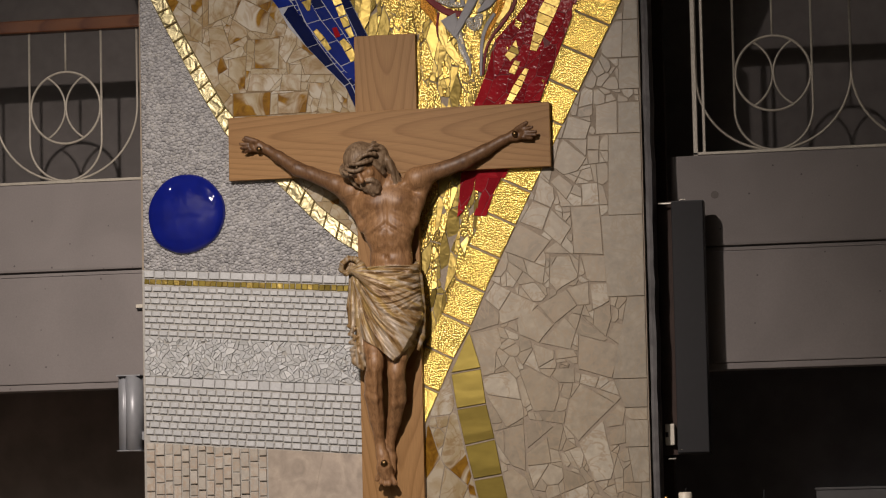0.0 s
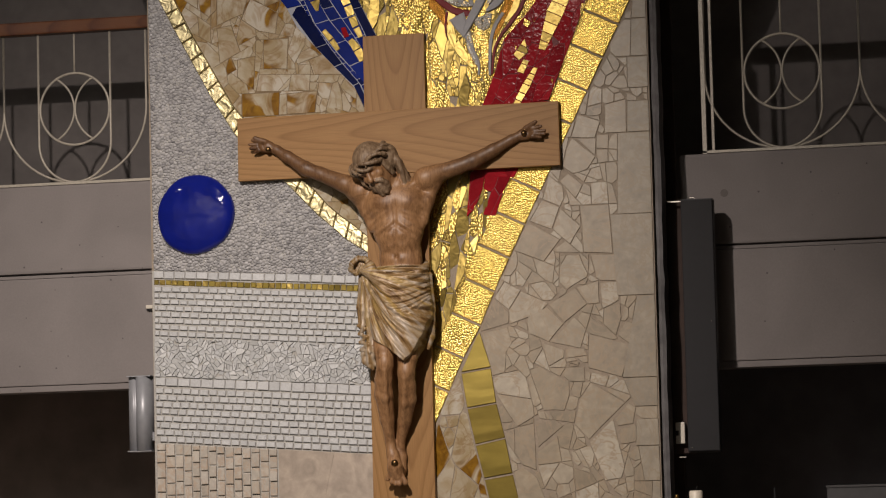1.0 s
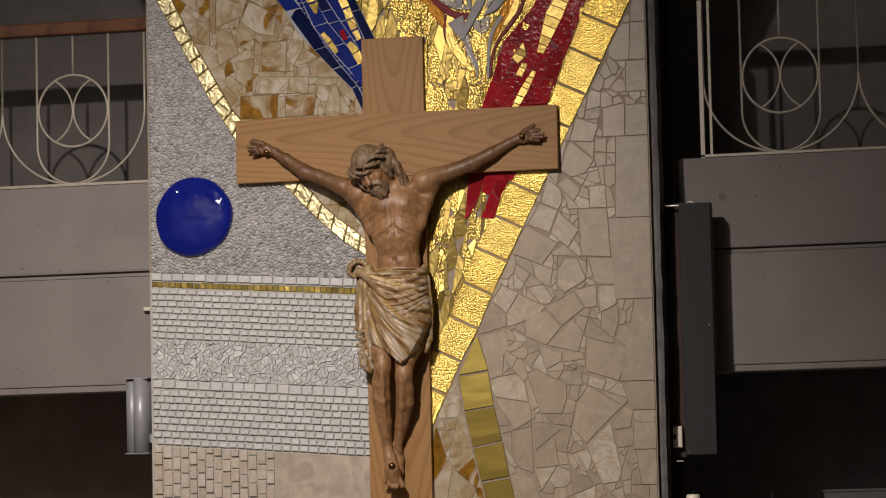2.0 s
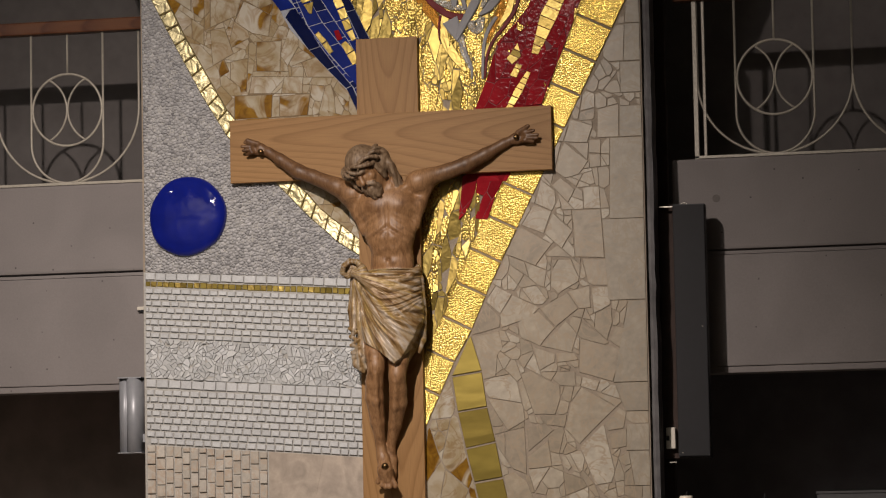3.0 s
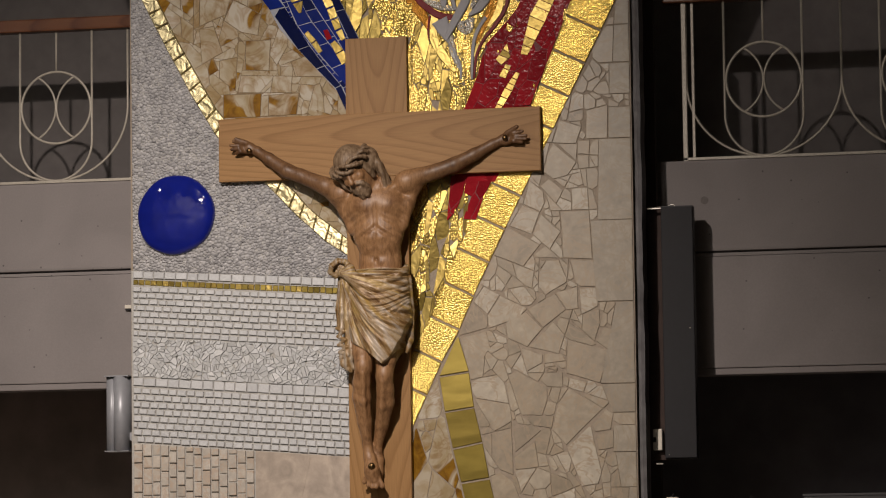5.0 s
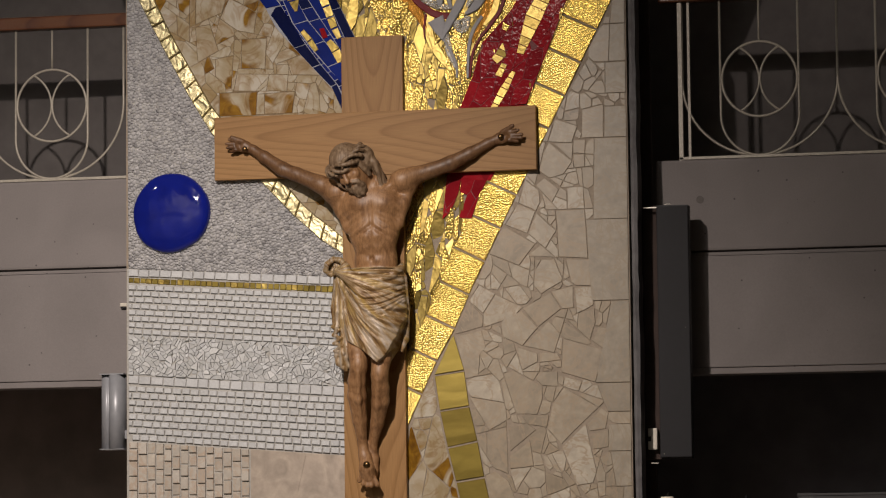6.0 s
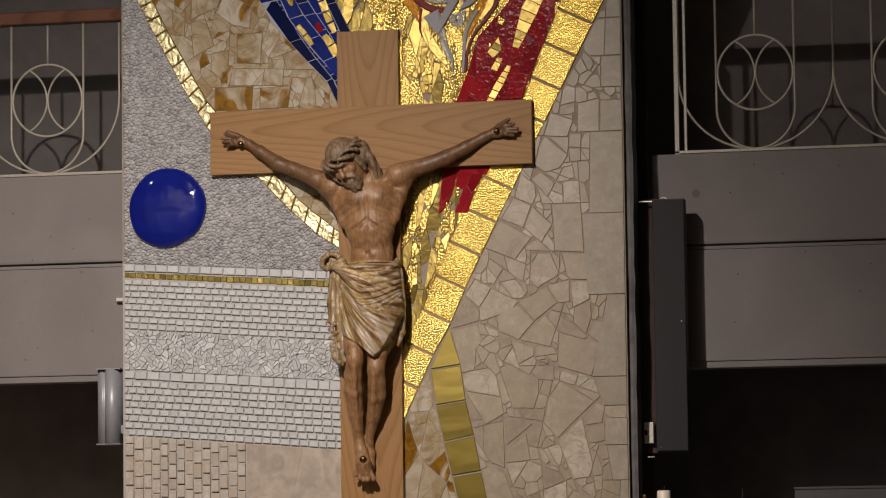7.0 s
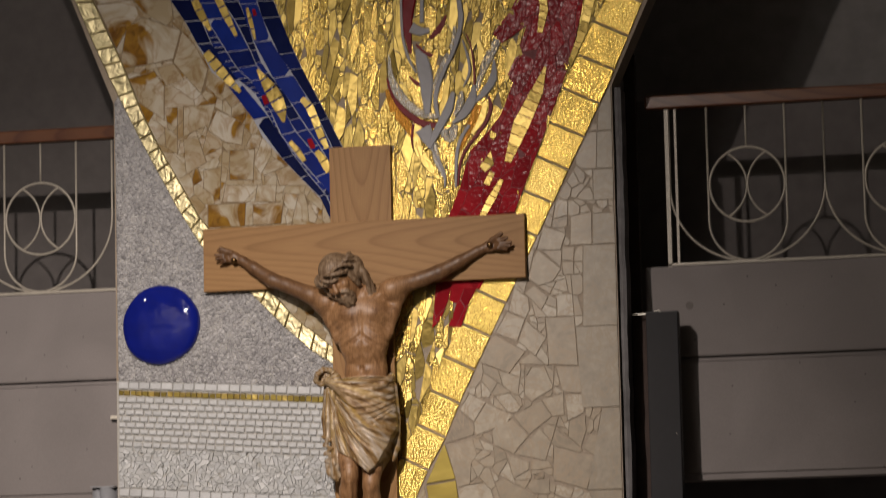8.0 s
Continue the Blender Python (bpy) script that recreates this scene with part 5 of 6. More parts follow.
def figure():
    f = Field((-1.16, -0.40, 1.92), (0.44, -0.06, 3.76), 0.0036)
    # trunk
    (hx, hz), (wx, wz), (rx, rz), (cx, cz), (ux, uz) = [(-0.312, 2.893), (-0.31, 3.068), (-0.314, 3.203), (-0.326, 3.333), (-0.33, 3.414)]
    f.ball((cx, -0.190, cz), (0.150, 0.082, 0.105), 0.03)
    f.ball((rx, -0.188, rz), (0.122, 0.084, 0.120), 0.03)
    f.ball((wx, -0.168, wz), (0.104, 0.068, 0.140), 0.03)
    f.ball((hx, -0.170, hz), (0.130, 0.080, 0.13), 0.03)
    f.ball((ux, -0.165, uz), (0.128, 0.056, 0.050), 0.04)
    # arms
    la = [(-0.493, -0.18, 3.392), (-0.578, -0.17, 3.44), (-0.702, -0.15, 3.495), (-0.771, -0.142, 3.523), (-0.868, -0.125, 3.589), (-0.926, -0.115, 3.628), (-0.961, -0.112, 3.643)]
    f.limb(la, [0.050, 0.043, 0.034, 0.035, 0.028, 0.022, 0.022], 0.012)
    ra = [(-0.183, -0.182, 3.438), (-0.121, -0.172, 3.466), (-0.029, -0.155, 3.494), (0.053, -0.148, 3.522), (0.145, -0.13, 3.569), (0.231, -0.115, 3.617), (0.271, -0.112, 3.634)]
    f.limb(ra, [0.050, 0.044, 0.036, 0.036, 0.030, 0.023, 0.022], 0.012)
    for x, y, z in [(-0.497, -0.185, 3.4), (-0.17, -0.188, 3.447)]:
        f.ball((x, y, z), (0.054, 0.050, 0.050), 0.03)
    # muscles under the arms
    f.limb([(-0.538, -0.165, 3.39), (-0.473, -0.175, 3.313), (-0.445, -0.18, 3.222)], [0.022, 0.030, 0.022], 0.03)
    f.limb([(-0.132, -0.165, 3.411), (-0.175, -0.175, 3.335), (-0.191, -0.18, 3.241)], [0.022, 0.030, 0.022], 0.03)
    # collar bones and neck
    (nx, nz), = [(-0.333, 3.435)]
    f.limb([(nx, -0.17, nz - 0.02), (nx - 0.040, -0.235, nz + 0.04)], [0.052, 0.048], 0.03)
    f.limb([(-0.342, -0.235, 3.378), (-0.266, -0.228, 3.392), (-0.183, -0.205, 3.451)], [0.009, 0.010, 0.010], 0.016)
    f.limb([(-0.285, -0.215, 3.481), (-0.299, -0.228, 3.426), (-0.33, -0.238, 3.377)], [0.012, 0.013, 0.008], 0.012)
    # modelling of the chest: breast line, ribs, middle furrow, belly
    def relief(x, y, z):
        u, w = np.abs(x - rx - 0.02 * (z - rz)), z - cz
        front = np.clip((-0.17 - y) / 0.05, 0, 1)
        breast = 0.007 * np.exp(-((u - 0.065) / 0.04) ** 2 - ((w + 0.004) / 0.034) ** 2)
        ribs = 0.0018 * np.sin((w + 0.55 * u) * math.tau / 0.034) * np.clip((u - 0.02) / 0.03, 0, 1) * np.clip((-w - 0.02) / 0.03, 0, 1) * np.clip((w + 0.19) / 0.04, 0, 1)
        arch = -0.007 * np.exp(-((w + 0.105 + 0.75 * u) / 0.014) ** 2) * np.clip((0.10 - u) / 0.03, 0, 1)
        furrow = -0.005 * np.exp(-(u / 0.010) ** 2) * np.clip((w + 0.32) / 0.05, 0, 1) * np.clip((0.02 - w) / 0.04, 0, 1)
        belly = 0.0025 * np.cos((w + 0.16) * math.tau / 0.055) * np.exp(-((u - 0.028) / 0.02) ** 2) * np.clip((-w - 0.13) / 0.03, 0, 1)
        navel = -0.009 * np.exp(-(u / 0.008) ** 2 - ((z - wz - 0.006) / 0.009) ** 2)
        return front * (breast + ribs + arch + furrow + belly + navel)
    f.emboss((cx - 0.17, -0.33, wz - 0.06), (cx + 0.17, -0.14, cz + 0.09), relief)
    # hands: palms, curled fingers, nails
    for palm, fingers, thumb, nail in (
            ([(-0.975, 3.646)][0], [(-1.037, 3.676), (-1.052, 3.657), (-1.049, 3.638), (-1.032, 3.618)], [(-0.978, 3.668), (-1.023, 3.686)], [(-0.959, 3.628)][0]),
            ([(0.298, 3.64)][0], [(0.384, 3.67), (0.4, 3.65), (0.397, 3.634), (0.377, 3.619)], [(0.305, 3.665), (0.357, 3.692)], [(0.298, 3.642)][0])):
        f.ball((palm[0], -0.115, palm[1]), (0.036, 0.020, 0.030), 0.012)
        for i, (x, z) in enumerate(fingers):
            k = (palm[0] + (x - palm[0]) * 0.5, palm[1] + (z - palm[1]) * 0.7)
            f.limb([(palm[0] + (x - palm[0]) * 0.2, -0.12, palm[1] + (z - palm[1]) * 0.6), (*k[:1], -0.140, k[1]), (x, -0.150 + 0.006 * i, z)], [0.011, 0.0098, 0.0075], 0.003)
        f.limb([(thumb[0][0], -0.13, thumb[0][1]), (thumb[1][0], -0.15, thumb[1][1])], [0.014, 0.010], 0.010)
        f.ball((nail[0], -0.146, nail[1]), (0.014, 0.012, 0.014), 0.003, NAIL)
    # legs, knees forward, feet crossed
    ll = [(-0.384, -0.2, 2.774), (-0.381, -0.245, 2.632), (-0.378, -0.262, 2.556), (-0.392, -0.24, 2.491), (-0.398, -0.215, 2.42), (-0.394, -0.18, 2.307), (-0.388, -0.15, 2.201), (-0.381, -0.148, 2.134)]
    f.limb(ll, [0.064, 0.052, 0.040, 0.042, 0.044, 0.034, 0.0225, 0.027], 0.010)
    rl = [(-0.258, -0.2, 2.771), (-0.273, -0.24, 2.595), (-0.279, -0.252, 2.514), (-0.281, -0.225, 2.454), (-0.287, -0.2, 2.397), (-0.315, -0.155, 2.293), (-0.346, -0.12, 2.193), (-0.347, -0.108, 2.126)]
    f.limb(rl, [0.057, 0.048, 0.040, 0.041, 0.042, 0.032, 0.0215, 0.026], 0.010)
    for x, y, z in [(-0.374, -0.29, 2.57), (-0.276, -0.28, 2.526)]:
        f.ball((x, y, z), (0.025, 0.018, 0.030), 0.02)
    for shin in ([(-0.373, -0.296, 2.528), (-0.381, -0.256, 2.397), (-0.383, -0.172, 2.213)], [(-0.28, -0.285, 2.486), (-0.298, -0.236, 2.369), (-0.336, -0.138, 2.213)]):
        f.limb(shin, [0.009, 0.009, 0.007], 0.02)
    foot = [(-0.375, -0.15, 2.133), (-0.361, -0.178, 2.074), (-0.354, -0.165, 2.037)]
    f.limb(foot, [0.028, 0.036, 0.034], 0.012)
    under = [(-0.344, -0.108, 2.129), (-0.349, -0.115, 2.067), (-0.357, -0.115, 2.014)]
    f.limb(under, [0.026, 0.028, 0.024], 0.012)
    for i, (x, y, z) in enumerate([(-0.401, -0.165, 2.021), (-0.379, -0.178, 2.005), (-0.359, -0.182, 1.996), (-0.34, -0.18, 1.996), (-0.314, -0.172, 2.001)]):
        f.limb([(x * 0.6 + foot[2][0] * 0.4, -0.175, z + 0.032), (x, y, z)], [0.013, 0.0115 if i < 4 else 0.014], 0.003)
    (x, z), = [(-0.354, 2.094)]
    f.ball((x, -0.214, z), (0.017, 0.014, 0.017), 0.003, NAIL)

    # head, bowed to the side
    up = unit((-0.52, -0.38, 0.77))
    face = unit(np.array((-0.12, -0.85, -0.50)) - up * (np.array((-0.12, -0.85, -0.50)) @ up))
    side = np.cross(up, face)
    turn = np.stack([side, face, up])
    (hx, hz), = [(-0.413, 3.512)]
    h = np.array((hx, -0.265, hz))

    def on(s, fw, u):
        return tuple(h + side * s + face * fw + up * u)
    f.ball(on(0, -0.010, 0.030), (0.080, 0.096, 0.085), 0.02, HAIR, turn)
    f.ball(on(0, 0.022, -0.035), (0.058, 0.068, 0.085), 0.025, SKIN, turn)
    f.ball(on(0, 0.072, 0.004), (0.048, 0.022, 0.018), 0.015, SKIN, turn)
    f.limb([on(0, 0.090, 0.0), on(0, 0.108, -0.038)], [0.009, 0.0135], 0.010)
    for e in (-1, 1):
        f.ball(on(0.027 * e, 0.091, -0.012), (0.014, 0.012, 0.009), 0.006, SKIN, turn, cut=True)
        f.ball(on(0.036 * e, 0.064, -0.034), (0.020, 0.018, 0.018), 0.015, SKIN, turn)
        f.limb([on(0.012 * e, 0.090, -0.056), on(0.030 * e, 0.080, -0.068), on(0.036 * e, 0.07, -0.095)], [0.009, 0.011, 0.010], 0.010, HAIR)
        f.limb([on(0.014 * e, 0.070, -0.105), on(0.013 * e, 0.076, -0.130), on(0.009 * e, 0.066, -0.150)], [0.014, 0.010, 0.004], 0.005, HAIR)
        for i in range(4):
            f.limb([on((0.008 + 0.009 * i) * e, 0.086 - 0.008 * i, -0.082), on((0.008 + 0.008 * i) * e, 0.084 - 0.008 * i, -0.112), on((0.006 + 0.006 * i) * e, 0.076 - 0.008 * i, -0.135)], [0.006, 0.0065, 0.003], 0.004, HAIR)
    f.ball(on(0, 0.056, -0.098), (0.038, 0.034, 0.042), 0.012, HAIR, turn)
    f.limb([on(-0.018, 0.092, -0.072), on(0.018, 0.092, -0.072)], [0.005, 0.005], 0.005, SKIN, cut=True)
    # hair: a full back of the head, thin wavy locks down to the shoulder
    r = random.Random(4)
    for x, y, z in [(-0.351, -0.235, 3.546)]:
        f.ball((x, y, z), (0.055, 0.06, 0.070), 0.02, HAIR)
    for i in range(9):
        o = -0.022 + 0.0055 * i
        lock = [(-0.334, -0.262, 3.58), (-0.298, -0.262, 3.53), (-0.281, -0.245, 3.477), (-0.268, -0.232, 3.424), (-0.258, -0.23, 3.37)]
        lock = [(x + o * (0.5 + 0.14 * k) + 0.005 * math.sin(2.2 * k + i), y + 0.03 * abs(o) / 0.02 - 0.004 * (i % 2), z - 0.25 * o) for k, (x, y, z) in enumerate(lock)]
        f.limb(lock, [0.010, 0.010, 0.009, 0.0075, 0.003], 0.004, HAIR)
    for i in range(5):
        o = 0.007 * i
        f.limb([on(-0.070, 0.055 - 0.6 * o, 0.0), on(-0.074, 0.050 - 0.8 * o, -0.045), on(-0.068, 0.040 - o, -0.085 - 0.3 * o)], [0.010, 0.010, 0.004], 0.005, HAIR)
        f.limb([on(0.070, 0.040 - 0.6 * o, 0.0), on(0.072, 0.032 - 0.8 * o, -0.045), on(0.066, 0.022 - o, -0.085 - 0.3 * o)], [0.010, 0.010, 0.004], 0.005, HAIR)
    # twisted crown
    for strand in range(3):
        ring = []
        for i in range(41):
            t = i / 40 * math.tau
            w = 4 * t + strand * math.tau / 3 + 0.5 * math.sin(3 * t)
            rad = 0.018 * math.cos(w)
            ring.append(on((0.088 + rad) * math.cos(t), (0.102 + rad) * math.sin(t) - 0.008, 0.032 + 0.022 * math.sin(w)))
        f.limb(ring, [0.0092] * 41, 0.003, HAIR)
    for i in range(11):
        t = i / 11 * math.tau + 0.2
        lift = r.uniform(-0.6, 0.9)
        a = on(0.092 * math.cos(t), 0.104 * math.sin(t) - 0.008, 0.03)
        b = on((0.092 + 0.022) * math.cos(t), (0.104 + 0.022) * math.sin(t), 0.03 + 0.022 * lift)
        f.limb([a, b], [0.007, 0.002], 0.004, HAIR)

    # loincloth: a wrapped skirt whose folds fan out from the knot at the hip
    (kx, kz), = [(-0.474, 3.015)]
    (ax, az), (bx, bz) = [(-0.314, 3.018), (-0.3, 2.578)]
    (rhx, rhz), = [(-0.156, 3.015)]
    hem = [(-0.494, 2.733), (-0.426, 2.678), (-0.344, 2.63), (-0.275, 2.570), (-0.252, 2.590), (-0.215, 2.640), (-0.185, 2.710), (-0.140, 2.82)]
    hx_, hz_ = np.array([p[0] for p in hem]), np.array([p[1] for p in hem])

    def skirt(x, y, z):
        t = np.clip((az - z) / (az - bz), -0.15, 1.1)
        ox, oy = ax + (bx - ax) * t, -0.175 - 0.035 * t
        sx, sy = 0.139 + 0.012 * np.sin(np.clip(t, 0, 1) * 2.6), 0.090 + 0.028 * np.sin(np.clip(t, 0, 1) * 2.2)
        u, v = (x - ox) / sx, (y - oy) / sy
        k0 = np.sqrt(u * u + v * v) + 1e-6
        d = (k0 - 1) * (sx * sy) / np.sqrt((u / k0 * sy) ** 2 + (v / k0 * sx) ** 2) * 0.9
        gx, gz = x - kx, z - kz
        th = np.arctan2(-gz + 0.35 * gx * gx / 0.25, gx + 0.03)
        dist = np.sqrt(gx * gx + gz * gz)
        amp = np.clip(dist / 0.14, 0.2, 1.0) * np.clip((-0.185 - y) / 0.045, 0.12, 1.0)
        fan = th * 19 + 0.7 * np.sin(th * 5 + 1) + dist * 3.5
        wave = 1.6 * np.abs(np.sin(fan)) - 0.9 + 0.5 * np.abs(np.sin(2.37 * fan + 1)) + 0.25 * np.sin(5.1 * fan + dist * 20)
        xm, half = (kx + rhx) / 2, 0.20
        run = (kz + (rhz - kz) * (gx / (rhx - kx)) - z) / (1 - 0.62 * np.clip((x - xm) / half, -1, 1) ** 2)
        fall = run * math.pi / 0.034 + 0.8 * np.sin(run * 31)
        drape = 1.5 * np.abs(np.sin(fall)) - 0.85 + 0.5 * np.abs(np.sin(2.2 * fall + 1))
        b = np.clip((gx - 0.08) / 0.10, 0, 1) * np.clip((0.26 - run) / 0.1, 0, 1)
        d = d - 0.0115 * amp * (wave * (1 - b) + 0.9 * drape * b)
        cut_low = np.interp(x, hx_, hz_) - z
        cut_top = z - (az + 0.01)
        return np.maximum(np.maximum(d, cut_low), cut_top)
    f.add((ax - 0.2, -0.36, bz - 0.03), (bx + 0.2, -0.07, az + 0.03), skirt, 0.006, CLOTH)
    f.limb([(-0.48, -0.25, 3.015), (-0.415, -0.268, 2.99), (-0.337, -0.275, 2.96), (-0.262, -0.27, 2.964), (-0.207, -0.245, 2.994), (-0.181, -0.2, 3.026), (-0.191, -0.14, 3.048)], [0.020, 0.022, 0.019, 0.016, 0.015, 0.014, 0.010], 0.012, CLOTH)
    f.limb([(-0.461, -0.26, 3.003), (-0.386, -0.276, 2.956), (-0.295, -0.282, 2.924), (-0.219, -0.255, 2.934), (-0.186, -0.205, 2.967), (-0.186, -0.14, 2.994)], [0.018, 0.020, 0.017, 0.015, 0.014, 0.010], 0.012, CLOTH)
    f.limb([(-0.449, -0.265, 2.991), (-0.378, -0.28, 2.916), (-0.282, -0.284, 2.878), (-0.206, -0.256, 2.891), (-0.178, -0.18, 2.931)], [0.014, 0.015, 0.013, 0.011, 0.008], 0.012, CLOTH)
    # the knot: an open loop of twisted cloth
    f.ball((-0.505, -0.222, 3.04), (0.040, 0.014, 0.030), 0.004, CLOTH)
    f.ball((-0.513, -0.240, 3.034), (0.018, 0.010, 0.008), 0.004, CLOTH, cut=True)
    f.limb([(-0.434, -0.257, 3.035), (-0.467, -0.245, 3.067), (-0.505, -0.233, 3.074), (-0.53, -0.257, 3.049), (-0.539, -0.245, 3.018), (-0.518, -0.233, 3.0), (-0.473, -0.257, 3.012), (-0.437, -0.245, 3.017)], [0.015, 0.013, 0.012, 0.011, 0.012, 0.013, 0.013, 0.014], 0.005, CLOTH)
    f.limb([(-0.461, -0.257, 3.063), (-0.499, -0.245, 3.07), (-0.524, -0.269, 3.045), (-0.533, -0.257, 3.014), (-0.512, -0.245, 2.996)], [0.010] * 5, 0.004, CLOTH)
    f.ball((-0.439, -0.26, 3.024), (0.026, 0.022, 0.024), 0.010, CLOTH)
    # hanging end with zigzag edge
    for j, (dx, y, fall) in enumerate(((-9, -0.205, 0.25), (-3, -0.225, 0.28), (5, -0.235, 0.42), (11, -0.225, 0.45))):
        x0 = kx + dx / 370
        pts = [(x0 - 0.012 * (i / 8) * (j < 2) + 0.004 * math.sin(i * 1.1 + j), y + 0.006 * math.cos(i * 1.9 + j), kz - 0.02 - i * fall / 8) for i in range(9)]
        f.limb(pts, [0.014, 0.015, 0.014, 0.014, 0.014, 0.015, 0.015, 0.014, 0.010], 0.005, CLOTH)
    zig = [(-0.514, 2.751), (-0.475, 2.734), (-0.509, 2.711), (-0.468, 2.694), (-0.506, 2.671), (-0.46, 2.659), (-0.501, 2.636), (-0.455, 2.621), (-0.496, 2.609)]
    f.limb([(x, -0.225 - 0.022 * (i % 2), z) for i, (x, z) in enumerate(zig)], [0.0085] * 9, 0.002, CLOTH)
    flap = [(-0.491, 2.62), (-0.481, 2.582), (-0.459, 2.555)]
    f.limb(with_depth(flap, (-0.215, -0.22, -0.225)), [0.016, 0.020, 0.012], 0.006, CLOTH)
    f.limb([(x + 0.026, y, z + 0.006) for x, y, z in with_depth(flap, (-0.215, -0.22, -0.225))], [0.014, 0.018, 0.010], 0.006, CLOTH)
    # the other end, behind the hip
    tail = [(-0.171, 2.987), (-0.167, 2.826), (-0.174, 2.691), (-0.186, 2.633)]
    f.limb(with_depth(tail, (-0.17, -0.16, -0.16, -0.17)), [0.012, 0.018, 0.02, 0.008], 0.006, CLOTH)

    verts, quads, kinds = f.skin()
    # carving pushed back against the beams along the camera's sight line, fitting its view
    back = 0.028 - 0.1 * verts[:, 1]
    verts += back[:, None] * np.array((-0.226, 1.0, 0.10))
    me = bpy.data.meshes.new("crucifix_statue")
    me.from_pydata(verts.tolist(), [], quads.tolist())
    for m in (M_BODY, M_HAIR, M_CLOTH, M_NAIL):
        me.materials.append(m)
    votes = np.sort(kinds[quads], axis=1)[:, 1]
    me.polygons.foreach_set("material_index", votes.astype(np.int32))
    me.polygons.foreach_set("use_smooth", [True] * len(me.polygons))
    me.update()
    bm = bmesh.new()
    bm.from_mesh(me)
    bmesh.ops.recalc_face_normals(bm, faces=bm.faces)
    bmesh.ops.smooth_vert(bm, verts=bm.verts, factor=0.4, use_axis_x=True, use_axis_y=True, use_axis_z=True)
    bm.to_mesh(me)
    bm.free()
    return new("crucifix_statue", me)


def carved(name, base, worn, dark, rough, scale=9.0, limbs=None):
    """Oiled limewood: long grain, worn lights, a few brown stains; limbs: a tint that darkens out along the arms."""
    m, nt, bsdf = material(name, rough)
    w = coords(nt, world_space=True)
    grain = noise_fac(nt, coords(nt, (5, 5, 1), world_space=True), scale * 2.2, 5, 0.5, 0.6)
    small_ = noise_fac(nt, coords(nt, (1, 1, 0.25), world_space=True), scale * 18, 4, 0.4)
    col = ramp(nt, grain, [(0.34, dark), (0.5, base), (0.68, worn)])
    stain = noise_fac(nt, w, scale * 1.6, 5, 1.0, 0.6)
    col = mix(nt, col, ramp(nt, stain, [(0.32, (0.58, 0.52, 0.47)), (0.50, (1.0,) * 3)]), 1.0, "MULTIPLY")
    col = mix(nt, col, ramp(nt, small_, [(0.3, (0.92,) * 3), (0.65, (1.0,) * 3)]), 1.0, "MULTIPLY")
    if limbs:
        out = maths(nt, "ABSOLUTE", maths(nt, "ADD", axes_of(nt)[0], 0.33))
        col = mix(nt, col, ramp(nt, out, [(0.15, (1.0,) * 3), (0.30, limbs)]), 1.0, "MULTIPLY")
    nt.links.new(col, bsdf.inputs["Base Color"])
    bsdf.inputs["Specular IOR Level"].default_value = 0.5
    bump(nt, bsdf, small_, 0.1, 0.004)
    return m


def gilded(name, at):
    """Gilded and whitened cloth: brown, gold and cream streaks that run with the folds, out from the knot."""
    m, nt, bsdf = material(name, 0.46, 0.12)
    x, y, z = axes_of(nt)
    dx, dz = maths(nt, "ADD", x, 0.03 - at[0]), maths(nt, "SUBTRACT", at[1], z)
    turn = maths(nt, "ARCTAN2", dz, dx)
    far = maths(nt, "SQRT", maths(nt, "ADD", maths(nt, "MULTIPLY", dx, dx), maths(nt, "MULTIPLY", dz, dz)))
    fan = node(nt, "ShaderNodeCombineXYZ")
    nt.links.new(maths(nt, "MULTIPLY", turn, 13.0), fan.inputs[0])
    nt.links.new(maths(nt, "MULTIPLY", far, 7.0), fan.inputs[1])
    nt.links.new(maths(nt, "MULTIPLY", y, 6.0), fan.inputs[2])
    streak = noise_fac(nt, fan.outputs[0], 1.0, 5, 0.3, 0.62)
    col = ramp(nt, streak, [(0.35, (0.12, 0.06, 0.02)), (0.45, (0.28, 0.172, 0.068)), (0.54, (0.37, 0.285, 0.19)), (0.64, (0.46, 0.39, 0.315)), (0.76, (0.60, 0.545, 0.485))])
    leaf = noise_fac(nt, fan.outputs[0], 0.55, 3, 0.5)
    col = mix(nt, col, (0.40, 0.265, 0.075), ramp(nt, leaf, [(0.55, (0, 0, 0)), (0.64, (0.75,) * 3)]))
    fine = noise_fac(nt, coords(nt, world_space=True), 90, 3)
    col = mix(nt, col, ramp(nt, fine, [(0.3, (0.8,) * 3), (0.65, (1.0,) * 3)]), 1.0, "MULTIPLY")
    nt.links.new(col, bsdf.inputs["Base Color"])
    bump(nt, bsdf, streak, 0.35, 0.006)
    return m


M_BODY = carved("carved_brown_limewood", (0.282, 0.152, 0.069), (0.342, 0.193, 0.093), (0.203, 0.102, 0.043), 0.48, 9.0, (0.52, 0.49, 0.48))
M_HAIR = carved("carved_dark_wood", (0.205, 0.138, 0.082), (0.27, 0.195, 0.125), (0.115, 0.07, 0.038), 0.55)
M_CLOTH = gilded("gilded_cream_cloth", (-0.474, 3.015))
M_NAIL = plain("dark_bronze", (0.16, 0.10, 0.045), 0.35, 1.0, 0.2, 40, 0.1)
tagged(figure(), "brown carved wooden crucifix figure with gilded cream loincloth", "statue")


